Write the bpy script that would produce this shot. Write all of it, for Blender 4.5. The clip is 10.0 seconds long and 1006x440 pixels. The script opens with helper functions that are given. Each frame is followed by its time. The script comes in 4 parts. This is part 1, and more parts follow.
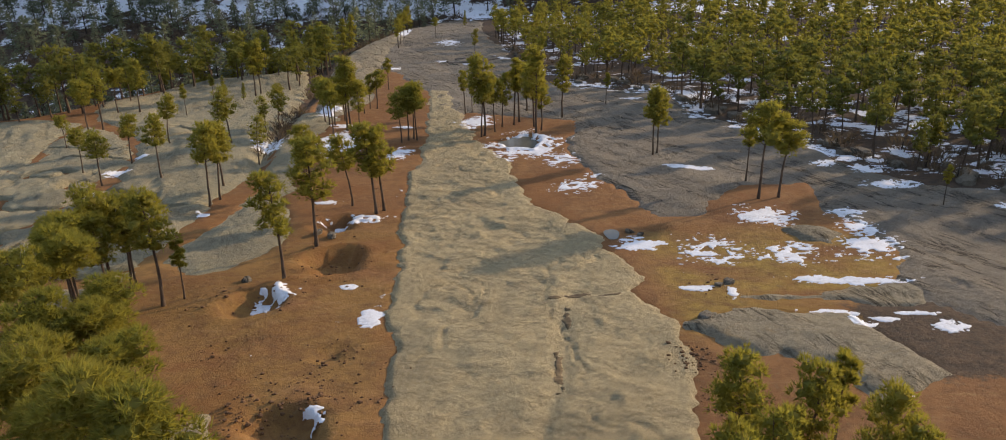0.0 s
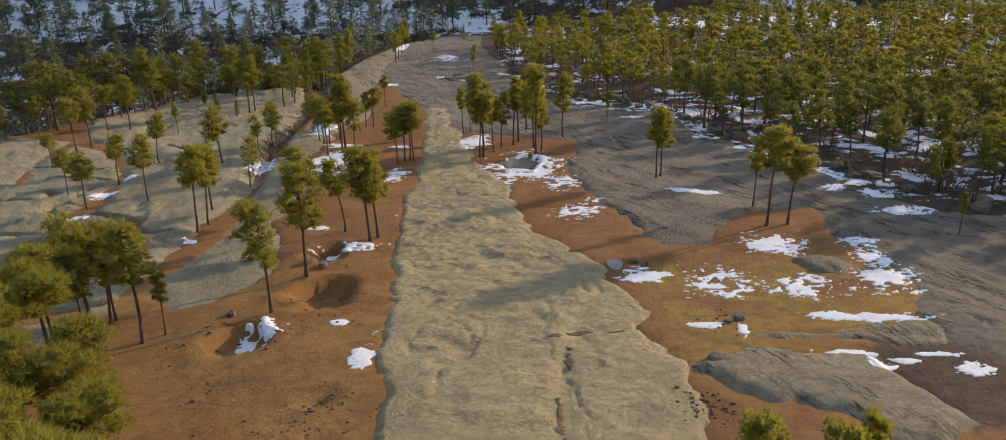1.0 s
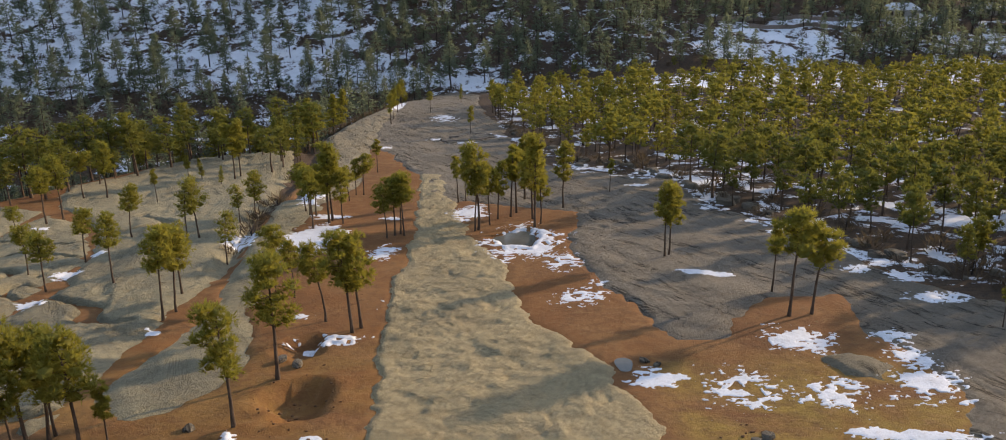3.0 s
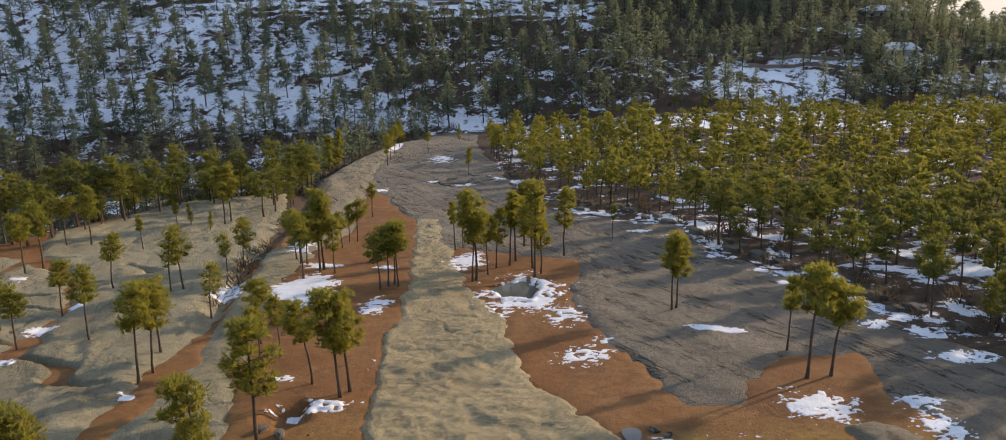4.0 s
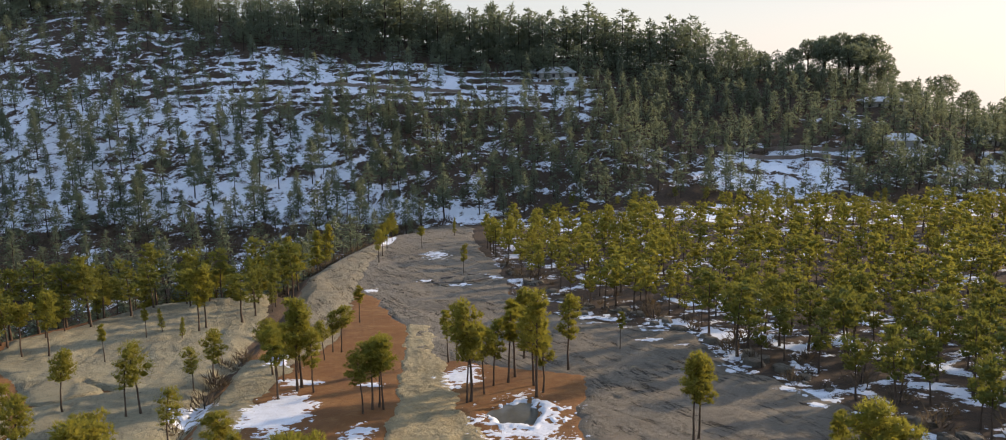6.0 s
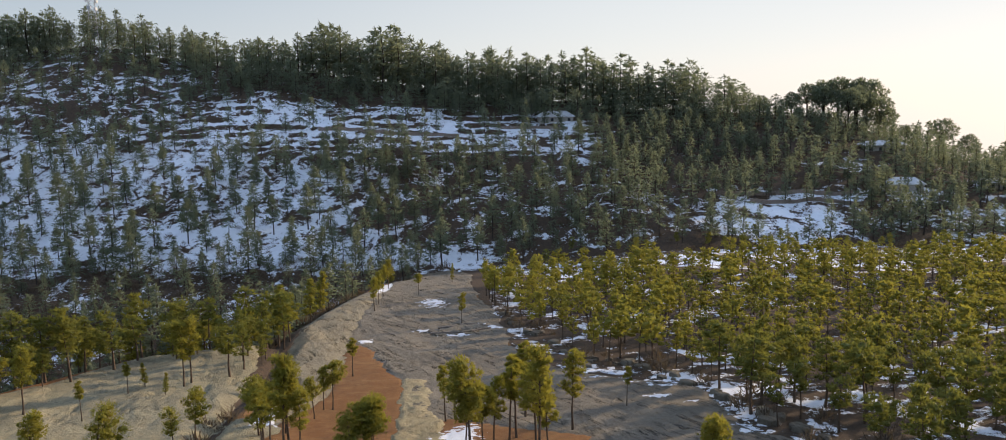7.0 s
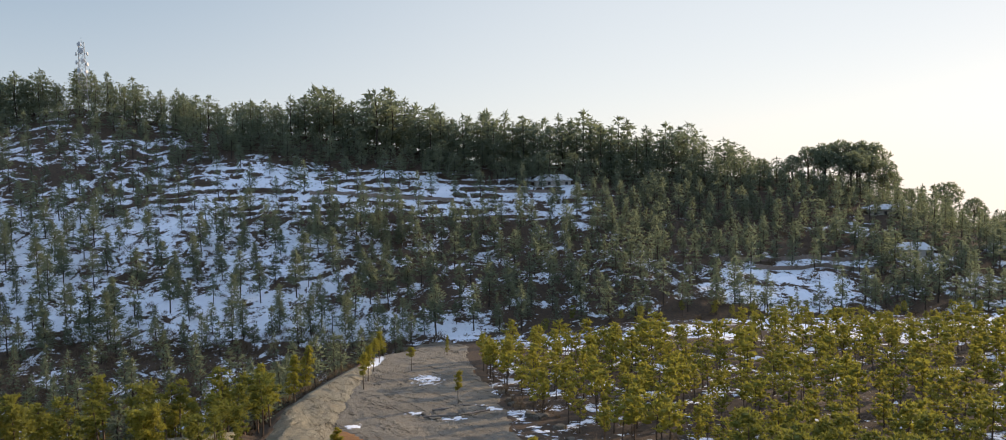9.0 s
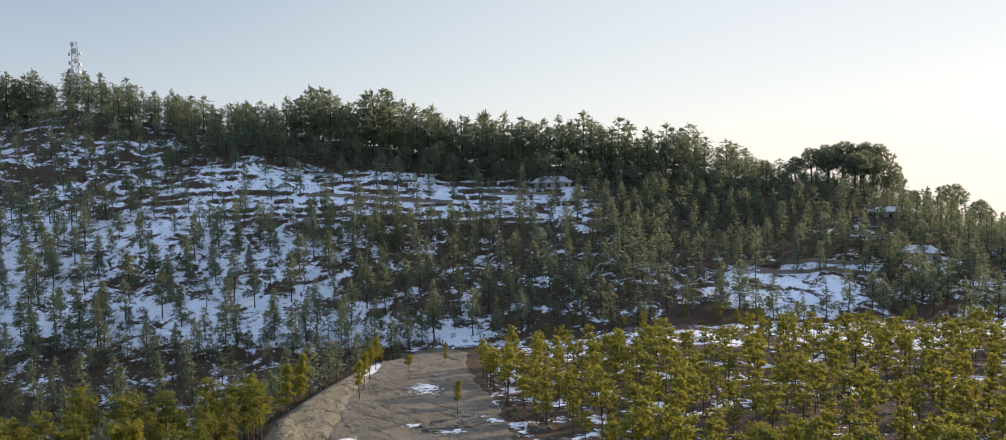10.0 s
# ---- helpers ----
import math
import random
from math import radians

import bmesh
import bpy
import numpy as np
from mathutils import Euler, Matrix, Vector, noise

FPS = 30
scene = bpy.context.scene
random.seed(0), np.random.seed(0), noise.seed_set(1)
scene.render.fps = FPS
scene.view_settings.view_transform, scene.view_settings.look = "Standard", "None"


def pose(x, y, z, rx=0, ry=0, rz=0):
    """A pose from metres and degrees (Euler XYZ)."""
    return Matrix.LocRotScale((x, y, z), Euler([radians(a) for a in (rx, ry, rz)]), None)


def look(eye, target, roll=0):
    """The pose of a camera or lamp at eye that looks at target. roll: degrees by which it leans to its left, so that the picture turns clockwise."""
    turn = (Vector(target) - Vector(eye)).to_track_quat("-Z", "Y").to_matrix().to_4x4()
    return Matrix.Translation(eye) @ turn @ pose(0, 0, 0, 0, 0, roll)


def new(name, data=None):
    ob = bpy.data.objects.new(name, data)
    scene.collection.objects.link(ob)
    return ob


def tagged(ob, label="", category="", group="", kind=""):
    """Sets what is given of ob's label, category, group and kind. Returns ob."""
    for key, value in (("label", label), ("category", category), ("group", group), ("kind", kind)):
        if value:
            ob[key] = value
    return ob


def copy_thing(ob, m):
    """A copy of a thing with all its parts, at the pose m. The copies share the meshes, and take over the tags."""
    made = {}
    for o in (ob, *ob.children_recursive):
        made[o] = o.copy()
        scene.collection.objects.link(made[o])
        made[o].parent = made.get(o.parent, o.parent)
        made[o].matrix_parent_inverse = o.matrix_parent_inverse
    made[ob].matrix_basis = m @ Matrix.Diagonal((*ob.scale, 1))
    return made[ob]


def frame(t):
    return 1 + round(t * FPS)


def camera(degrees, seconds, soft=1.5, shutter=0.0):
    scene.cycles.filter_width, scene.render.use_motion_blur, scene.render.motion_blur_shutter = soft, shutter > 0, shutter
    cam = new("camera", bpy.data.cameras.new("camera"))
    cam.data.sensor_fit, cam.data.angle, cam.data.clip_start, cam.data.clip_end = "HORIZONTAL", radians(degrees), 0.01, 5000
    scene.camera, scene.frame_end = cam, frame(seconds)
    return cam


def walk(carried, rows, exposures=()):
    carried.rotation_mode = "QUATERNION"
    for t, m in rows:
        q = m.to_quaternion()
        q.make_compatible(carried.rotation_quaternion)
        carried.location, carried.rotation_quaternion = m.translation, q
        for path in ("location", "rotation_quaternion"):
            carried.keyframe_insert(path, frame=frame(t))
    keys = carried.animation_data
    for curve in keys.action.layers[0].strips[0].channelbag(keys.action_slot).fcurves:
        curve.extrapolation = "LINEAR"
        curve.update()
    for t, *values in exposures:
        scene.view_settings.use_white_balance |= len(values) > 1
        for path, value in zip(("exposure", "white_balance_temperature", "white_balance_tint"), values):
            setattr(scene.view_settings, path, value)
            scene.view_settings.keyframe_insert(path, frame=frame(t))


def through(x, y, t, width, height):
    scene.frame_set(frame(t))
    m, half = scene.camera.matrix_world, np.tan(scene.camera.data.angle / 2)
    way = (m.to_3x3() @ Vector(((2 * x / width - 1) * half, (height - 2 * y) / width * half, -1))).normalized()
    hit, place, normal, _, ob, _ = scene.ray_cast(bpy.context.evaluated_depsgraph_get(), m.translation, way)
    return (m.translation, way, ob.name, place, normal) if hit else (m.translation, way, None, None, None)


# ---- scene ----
cam = camera(61.4, 10.0, soft=1.0)
PATH = [
    (0, (-0.776, 4.424, 28.953), (-0.766, 6.256, 28.152), -1.1),
    (0.5, (-0.782, 5.826, 29.018), (-0.77, 7.661, 28.224), -1.0),
    (1, (-0.747, 7.289, 29.09), (-0.733, 9.132, 28.313), -0.9),
    (1.5, (-0.73, 8.799, 29.163), (-0.713, 10.653, 28.414), -0.9),
    (2, (-0.671, 10.321, 29.244), (-0.653, 12.187, 28.523), -0.8),
    (3.5, (-0.435, 15.578, 29.312), (-0.414, 17.477, 28.685), -0.7),
    (4, (-0.421, 17.49, 29.358), (-0.397, 19.403, 28.776), -0.7),
    (4.5, (-0.456, 19.49, 29.391), (-0.429, 21.417, 28.858), -0.7),
    (5, (-0.468, 21.409, 29.435), (-0.439, 23.349, 28.952), -0.6),
    (5.5, (-0.46, 23.448, 29.443), (-0.427, 25.4, 29.009), -0.6),
    (7, (-0.604, 29.375, 29.309), (-0.561, 31.354, 29.025), -0.7),
    (7.5, (-0.792, 31.564, 29.351), (-0.744, 33.55, 29.118), -0.7),
    (8, (-0.942, 33.842, 29.402), (-0.889, 35.833, 29.221), -0.7),
    (8.5, (-1.118, 36.141, 29.423), (-1.061, 38.136, 29.283), -0.6),
    (9, (-1.274, 38.385, 29.424), (-1.214, 40.379, 29.286), -0.7),
    (9.5, (-1.419, 40.711, 29.426), (-1.356, 42.706, 29.29), -0.7),
    (10, (-1.573, 43.132, 29.395), (-1.508, 45.127, 29.261), -0.7),
]
walk(cam, [(t, look(eye, target, roll)) for t, eye, target, roll in PATH], [(0, 0.33, 6760, 15), (4, 0.37, 6640, 15), (10, 0.53, 6470, 13)])

# ---- light: low winter sun from the right and slightly ahead, hazy sky ----
SUN_AZ, SUN_EL = radians(58), radians(14.5)      # clockwise from +y; above the horizon
SUN_DIR = Vector((math.sin(SUN_AZ) * math.cos(SUN_EL), math.cos(SUN_AZ) * math.cos(SUN_EL), math.sin(SUN_EL)))
sun = new("sun", bpy.data.lights.new("sun", "SUN"))
sun.data.energy, sun.data.angle, sun.data.color = 4.1, radians(1.5), (1.0, 0.80, 0.55)
sun.matrix_world = look(SUN_DIR * 300, (0, 0, 0))


def build_world():
    w = bpy.data.worlds.new("sky")
    w.use_nodes = True
    nt = w.node_tree
    nt.nodes.clear()
    n = nt.nodes.new
    sky = n("ShaderNodeTexSky")
    sky.sky_type, sky.sun_disc = "NISHITA", False
    sky.sun_elevation, sky.sun_rotation = SUN_EL, SUN_AZ
    sky.air_density, sky.dust_density, sky.ozone_density, sky.altitude = 1.0, 2.0, 1.5, 1800
    bg = n("ShaderNodeBackground")
    bg.inputs[1].default_value = 0.14
    # the haze that fills the lower sky and hides the far plain
    geo = n("ShaderNodeTexCoord")
    sep = n("ShaderNodeSeparateXYZ")
    nt.links.new(geo.outputs["Generated"], sep.inputs[0])
    low = n("ShaderNodeMapRange")
    low.interpolation_type = "SMOOTHSTEP"
    low.inputs[1].default_value, low.inputs[2].default_value = 0.60, 0.24
    low.inputs[3].default_value, low.inputs[4].default_value = 0.20, 0.96
    nt.links.new(sep.outputs[2], low.inputs[0])
    dot = n("ShaderNodeVectorMath")
    dot.operation = "DOT_PRODUCT"
    dot.inputs[1].default_value = (math.sin(SUN_AZ), math.cos(SUN_AZ), 0)
    nt.links.new(geo.outputs["Generated"], dot.inputs[0])
    side = n("ShaderNodeMapRange")
    side.interpolation_type = "SMOOTHSTEP"
    side.inputs[1].default_value, side.inputs[2].default_value = 0.0, 0.85
    nt.links.new(dot.outputs["Value"], side.inputs[0])
    haze = n("ShaderNodeMix")
    haze.data_type = "RGBA"
    haze.inputs[6].default_value, haze.inputs[7].default_value = (2.6, 2.95, 3.2, 1), (3.9, 4.05, 4.0, 1)
    nt.links.new(side.outputs[0], haze.inputs[0])
    blue = n("ShaderNodeMix")
    blue.data_type = "RGBA"
    blue.inputs[6].default_value, blue.inputs[7].default_value = (1.25, 1.85, 2.45, 1), (3.3, 3.6, 3.75, 1)
    nt.links.new(side.outputs[0], blue.inputs[0])
    climb = n("ShaderNodeMapRange")
    climb.inputs[1].default_value, climb.inputs[2].default_value = 0.04, 0.26
    nt.links.new(sep.outputs[2], climb.inputs[0])
    veil = n("ShaderNodeMix")
    veil.data_type = "RGBA"
    nt.links.new(climb.outputs[0], veil.inputs[0])
    nt.links.new(haze.outputs[2], veil.inputs[6])
    nt.links.new(blue.outputs[2], veil.inputs[7])
    mix = n("ShaderNodeMix")
    mix.data_type = "RGBA"
    nt.links.new(low.outputs[0], mix.inputs[0])
    glow = n("ShaderNodeVectorMath")
    glow.operation = "MULTIPLY"
    glow.inputs[1].default_value = (3.8, 3.15, 2.65)
    nt.links.new(sky.outputs[0], glow.inputs[0])
    nt.links.new(glow.outputs[0], mix.inputs[6])
    nt.links.new(veil.outputs[2], mix.inputs[7])
    nt.links.new(mix.outputs[2], bg.inputs[0])
    out = n("ShaderNodeOutputWorld")
    nt.links.new(bg.outputs[0], out.inputs[0])
    scene.world = w


build_world()


# ---- materials ----
class Nodes:
    """A short way to wire node materials."""

    def __init__(self, name):
        self.m = bpy.data.materials.new(name)
        self.m.use_nodes = True
        self.t = self.m.node_tree
        self.t.nodes.clear()
        self.out = self.t.nodes.new("ShaderNodeOutputMaterial")

    def node(self, kind, **sets):
        nd = self.t.nodes.new(kind)
        for k, v in sets.items():
            setattr(nd, k, v)
        return nd

    def link(self, a, b):
        self.t.links.new(a, b)

    def place(self, scale=(1, 1, 1), turn=0.0):
        at = self.node("ShaderNodeNewGeometry").outputs["Position"]
        if turn:
            spin = self.node("ShaderNodeMapping")
            spin.inputs["Rotation"].default_value = (0, 0, turn)
            self.link(at, spin.inputs[0])
            at = spin.outputs[0]
        mp = self.node("ShaderNodeMapping")
        mp.inputs["Scale"].default_value = scale
        self.link(at, mp.inputs[0])
        return mp.outputs[0]

    def noise(self, scale, detail=5, rough=0.6, at=None, warp=0.0):
        nd = self.node("ShaderNodeTexNoise")
        nd.inputs["Scale"].default_value, nd.inputs["Detail"].default_value = scale, detail
        nd.inputs["Roughness"].default_value, nd.inputs["Distortion"].default_value = rough, warp
        self.link(at or self.place(), nd.inputs["Vector"])
        return nd.outputs["Fac"]

    def span(self, v, a, b, c=0.0, d=1.0):
        nd = self.node("ShaderNodeMapRange")
        nd.inputs[1].default_value, nd.inputs[2].default_value = a, b
        nd.inputs[3].default_value, nd.inputs[4].default_value = c, d
        self.link(v, nd.inputs[0])
        return nd.outputs[0]

    def math(self, op, a, b):
        nd = self.node("ShaderNodeMath", operation=op)
        for i, v in enumerate((a, b)):
            if isinstance(v, (int, float)):
                nd.inputs[i].default_value = v
            else:
                self.link(v, nd.inputs[i])
        return nd.outputs[0]

    def mix(self, f, a, b, blend="MIX"):
        nd = self.node("ShaderNodeMix", data_type="RGBA", blend_type=blend)
        for i, v in ((0, f), (6, a), (7, b)):
            if isinstance(v, (int, float)):
                nd.inputs[i].default_value = v
            elif isinstance(v, tuple):
                nd.inputs[i].default_value = (*v, 1)
            else:
                self.link(v, nd.inputs[i])
        return nd.outputs[2]

    def attr(self, name):
        return self.node("ShaderNodeAttribute", attribute_name=name).outputs["Fac"]

    def bump(self, h, dist, strength=0.6, after=None):
        nd = self.node("ShaderNodeBump")
        nd.inputs["Strength"].default_value, nd.inputs["Distance"].default_value = strength, dist
        self.link(h, nd.inputs["Height"])
        if after:
            self.link(after, nd.inputs["Normal"])
        return nd.outputs[0]

    def surface(self, colour, rough=0.9, normal=None, metal=0.0, spec=0.3):
        p = self.node("ShaderNodeBsdfPrincipled")
        p.inputs["Metallic"].default_value, p.inputs["Specular IOR Level"].default_value = metal, spec
        for key, v in (("Base Color", colour), ("Roughness", rough)):
            if isinstance(v, tuple):
                p.inputs[key].default_value = (*v, 1)
            elif isinstance(v, (int, float)):
                p.inputs[key].default_value = v
            else:
                self.link(v, p.inputs[key])
        if normal:
            self.link(normal, p.inputs["Normal"])
        self.link(p.outputs[0], self.out.inputs[0])
        return p


SNOW_WHITE = (0.80, 0.82, 0.86)


def make_rock(name, light, mid, dark, stain, strike=0.0, seams=0.15, coarse=1.0, edges=0.28):
    k = Nodes(name)
    big = k.noise(0.11, 5, 0.6, warp=0.8)
    flow = k.noise(0.55, 8, 0.68, k.place((0.9, 1.1, 1)), 1.3)
    fine = k.noise(3.2, 8, 0.75, k.place(), 0.6)
    chips = k.noise(1.1, 8, 0.78, k.place((0.9, 1.15, 1)), 1.6)
    c = k.mix(k.span(big, 0.36, 0.62), mid, light)
    c = k.mix(k.span(flow, 0.50, 0.68, 0, 0.6 * coarse), c, dark)
    c = k.mix(k.span(k.noise(0.05, 4, 0.6, warp=1.0), 0.52, 0.64, 0, 0.40), c, dark)
    c = k.mix(k.span(k.noise(0.30, 6, 0.7, warp=1.5), 0.56, 0.70, 0, 0.6), c, stain)
    c = k.mix(k.span(fine, 0.48, 0.70, 0.0, 0.7 * coarse), c, dark)
    c = k.mix(k.span(chips, 0.56, 0.66, 0.0, 0.5), c, light)
    vor = k.node("ShaderNodeTexVoronoi", feature="DISTANCE_TO_EDGE")
    vor.inputs["Scale"].default_value = 0.22
    warp = k.node("ShaderNodeVectorMath", operation="MULTIPLY_ADD")
    nz = k.node("ShaderNodeTexNoise")
    nz.inputs["Scale"].default_value, nz.inputs["Detail"].default_value = 0.5, 5
    k.link(k.place(), nz.inputs["Vector"])
    warp.inputs[1].default_value = (5, 5, 5)
    k.link(nz.outputs["Color"], warp.inputs[0])
    k.link(k.place((0.5, 1.1, 1)), warp.inputs[2])
    k.link(warp.outputs[0], vor.inputs["Vector"])
    crack = k.math("MULTIPLY", k.span(vor.outputs["Distance"], 0.0, 0.022, 1, 0), k.span(k.noise(0.16, 3), 0.52, 0.66))
    c = k.mix(k.math("MULTIPLY", crack, 0.12), c, (0.035, 0.030, 0.022))
    grain = k.noise(0.9, 7, 0.7, k.place(), 1.4)
    flake = k.math("SNAP", grain, 0.045)
    c = k.mix(k.span(flake, 0.30, 0.70, 0.0, 0.30), c, mid)
    rim = k.math("MULTIPLY", k.span(k.math("SUBTRACT", grain, flake), 0.0, 0.007, 1, 0), k.span(k.noise(0.25, 3), 0.42, 0.62))
    c = k.mix(k.math("MULTIPLY", rim, edges), c, (dark[0] * 0.5, dark[1] * 0.5, dark[2] * 0.5))
    vein = k.noise(0.5, 7, 0.62, k.place((0.14, 0.85, 0.3), strike), 0.5)
    off = k.math("ABSOLUTE", k.math("SUBTRACT", vein, 0.5), 0.0)
    fissure = k.math("MULTIPLY", k.span(off, 0.0, 0.018, 1, 0), k.span(k.noise(0.20, 4), 0.42, 0.58))
    c = k.mix(k.math("MULTIPLY", fissure, seams), c, (dark[0] * 0.35, dark[1] * 0.35, dark[2] * 0.35))
    crack = k.math("MULTIPLY", k.math("ADD", crack, k.math("ADD", k.math("MULTIPLY", fissure, 5.0 * seams), rim)), 0.25)
    h = k.math("SUBTRACT", k.math("ADD", k.math("ADD", k.math("MULTIPLY", flow, 0.25), k.math("MULTIPLY", flake, 1.9)), k.math("ADD", k.math("MULTIPLY", fine, 0.75), k.math("MULTIPLY", chips, 0.7))), crack)
    k.surface(c, 0.92, k.bump(h, 0.26 * coarse, 0.9), spec=0.2)
    return k.m


M_ROCK_TAN = make_rock("tan_rock", (0.465, 0.372, 0.210), (0.375, 0.300, 0.170), (0.235, 0.192, 0.120), (0.36, 0.255, 0.120), 0.0, 0.10, 1.0, 0.6)
M_ROCK_GREY = make_rock("grey_rock", (0.246, 0.209, 0.156), (0.192, 0.163, 0.123), (0.100, 0.085, 0.068), (0.205, 0.145, 0.088), 1.05, 1.0, 0.8)
M_ROCK_GREEN = make_rock("lichen_rock", (0.37, 0.322, 0.200), (0.285, 0.250, 0.160), (0.125, 0.112, 0.086), (0.30, 0.215, 0.110), 1.2, 0.25, 0.85, 0.5)
M_ROCK_PALE = make_rock("pale_rock", (0.345, 0.288, 0.188), (0.245, 0.210, 0.146), (0.155, 0.132, 0.096), (0.31, 0.215, 0.105), 1.2, 1.0, 1.0)


def make_ground():
    k = Nodes("ground")
    a = k.noise(0.16, 5, 0.6, warp=0.6)
    b = k.noise(1.3, 6, 0.7)
    f = k.noise(9.0, 5, 0.7)
    soil = k.mix(k.span(a, 0.38, 0.62), (0.190, 0.088, 0.036), (0.250, 0.126, 0.050))
    soil = k.mix(k.math("MULTIPLY", k.span(k.noise(0.22, 4, 0.6, k.place((0.6, 1.4, 1))), 0.33, 0.52), k.attr("ochre")), soil, (0.290, 0.186, 0.046))
    soil = k.mix(k.span(b, 0.46, 0.66, 0, 0.45), soil, (0.095, 0.048, 0.025))
    soil = k.mix(k.span(f, 0.55, 0.75, 0, 0.25), soil, (0.31, 0.18, 0.085))
    soil = k.mix(k.span(k.noise(0.35, 6, 0.7, warp=1.2), 0.50, 0.66, 0, 0.6), soil, (0.135, 0.066, 0.030))
    soil = k.mix(k.span(k.noise(0.11, 5, 0.65, warp=1.0), 0.47, 0.60, 0, 0.5), soil, (0.205, 0.088, 0.030))
    soil = k.mix(k.span(k.noise(0.8, 7, 0.75, k.place((0.6, 1.3, 1)), 1.0), 0.54, 0.66, 0, 0.5), soil, (0.30, 0.17, 0.075))
    soil = k.mix(k.span(k.noise(2.6, 6, 0.75), 0.58, 0.70, 0, 0.55), soil, (0.24, 0.17, 0.085))
    litter = k.mix(k.span(b, 0.35, 0.65), (0.050, 0.038, 0.028), (0.100, 0.064, 0.040))
    litter = k.mix(k.span(f, 0.5, 0.75, 0, 0.5), litter, (0.16, 0.12, 0.08))
    c = k.mix(k.span(k.math("ADD", k.attr("litter"), k.span(b, 0.3, 0.7, -0.3, 0.3)), 0.35, 0.65), soil, litter)
    flat = k.node("ShaderNodeSeparateXYZ")
    g = k.node("ShaderNodeNewGeometry")
    k.link(g.outputs["Normal"], flat.inputs[0])
    s = k.math("ADD", k.attr("snow"), k.span(k.noise(0.13, 6, 0.68, warp=0.7), 0.25, 0.75, -0.55, 0.55))
    s = k.math("ADD", s, k.span(k.noise(0.9, 6, 0.75), 0.25, 0.75, -0.28, 0.28))
    s = k.math("ADD", s, k.span(flat.outputs[2], 0.80, 0.97, -0.35, 0.0))
    lies = k.span(s, 0.49, 0.53)
    white = k.mix(k.span(k.noise(0.5, 5), 0.35, 0.7), SNOW_WHITE, (0.70, 0.72, 0.77))
    c = k.mix(lies, c, white)
    clod = k.noise(3.5, 6, 0.8)
    h = k.math("ADD", k.math("ADD", k.math("MULTIPLY", b, 0.6), k.math("MULTIPLY", clod, 0.55)), k.math("MULTIPLY", lies, 0.5))
    k.surface(c, 0.95, k.bump(h, 0.20, 0.8), spec=0.15)
    return k.m


M_GROUND = make_ground()


def make_snow():
    k = Nodes("old_snow")
    a, f = k.noise(0.8, 5), k.noise(6.0, 5, 0.7)
    c = k.mix(k.span(a, 0.35, 0.7), (0.74, 0.75, 0.78), (0.62, 0.62, 0.64))
    c = k.mix(k.span(f, 0.55, 0.70, 0, 0.6), c, (0.42, 0.36, 0.29))
    c = k.mix(k.span(k.noise(1.7, 6, 0.75), 0.55, 0.72, 0, 0.5), c, (0.50, 0.45, 0.40))
    k.surface(c, 0.75, k.bump(k.math("ADD", a, k.math("MULTIPLY", f, 0.4)), 0.10, 0.7), spec=0.3)
    return k.m


M_SNOW = make_snow()



def make_bark(name, a, b):
    k = Nodes(name)
    v = k.noise(7.0, 5, 0.7, k.place((1, 1, 0.25)))
    k.surface(k.mix(k.span(v, 0.35, 0.68), a, b), 0.95, k.bump(v, 0.04, 0.9), spec=0.1)
    return k.m


M_BARK = make_bark("pine_bark", (0.060, 0.043, 0.032), (0.150, 0.105, 0.074))
M_BARK_DARK = make_bark("dark_bark", (0.030, 0.025, 0.022), (0.085, 0.066, 0.052))


def make_needles(name, a, b, through=0.28, whole=True, tint=(1.5, 1.4, 0.6)):
    """Needle foliage: some light passes through; hue shifts from tree to tree and from tuft to tuft."""
    k = Nodes(name)
    info = k.node("ShaderNodeObjectInfo")
    g = k.node("ShaderNodeNewGeometry")
    own = info.outputs["Random"] if whole else k.span(k.noise(0.16, 3, 0.5), 0.3, 0.7)
    c = k.mix(own, a, b)
    c = k.mix(k.span(g.outputs["Random Per Island"], 0.0, 1.0, 0.0, 0.40), c, tuple(0.55 * v for v in a))
    c = k.mix(k.span(k.noise(1.1, 4), 0.52, 0.72, 0, 0.45), c, (b[0] * 1.35, b[1] * 1.05, b[2] * 0.8))
    d = k.node("ShaderNodeBsdfPrincipled")
    d.inputs["Roughness"].default_value, d.inputs["Specular IOR Level"].default_value = 0.75, 0.2
    k.link(c, d.inputs["Base Color"])
    t = k.node("ShaderNodeBsdfTranslucent")
    k.link(k.mix(0.5, c, (b[0] * tint[0], b[1] * tint[1], b[2] * tint[2])), t.inputs["Color"])
    m = k.node("ShaderNodeMixShader")
    m.inputs[0].default_value = through
    k.link(d.outputs[0], m.inputs[1])
    k.link(t.outputs[0], m.inputs[2])
    k.link(m.outputs[0], k.out.inputs[0])
    return k.m


M_PINE = make_needles("pine_needles", (0.200, 0.212, 0.050), (0.295, 0.270, 0.060), 0.60)
M_PINE_FAR = make_needles("pine_needles_wood", (0.178, 0.202, 0.052), (0.300, 0.276, 0.062), 0.58, False)
# darker copy of the pine needles, with the wood's own shade in its colour
M_PINE_SHADED = make_needles("pine_needles_shaded", (0.140, 0.165, 0.047), (0.225, 0.218, 0.054), 0.50)
# far trees' needles lightened and cooled: the haze is put into their colour
M_FIR_HAZED = make_needles("fir_needles_hazed", (0.122, 0.150, 0.122), (0.180, 0.192, 0.125), 0.64, False, (1.25, 1.35, 1.0))
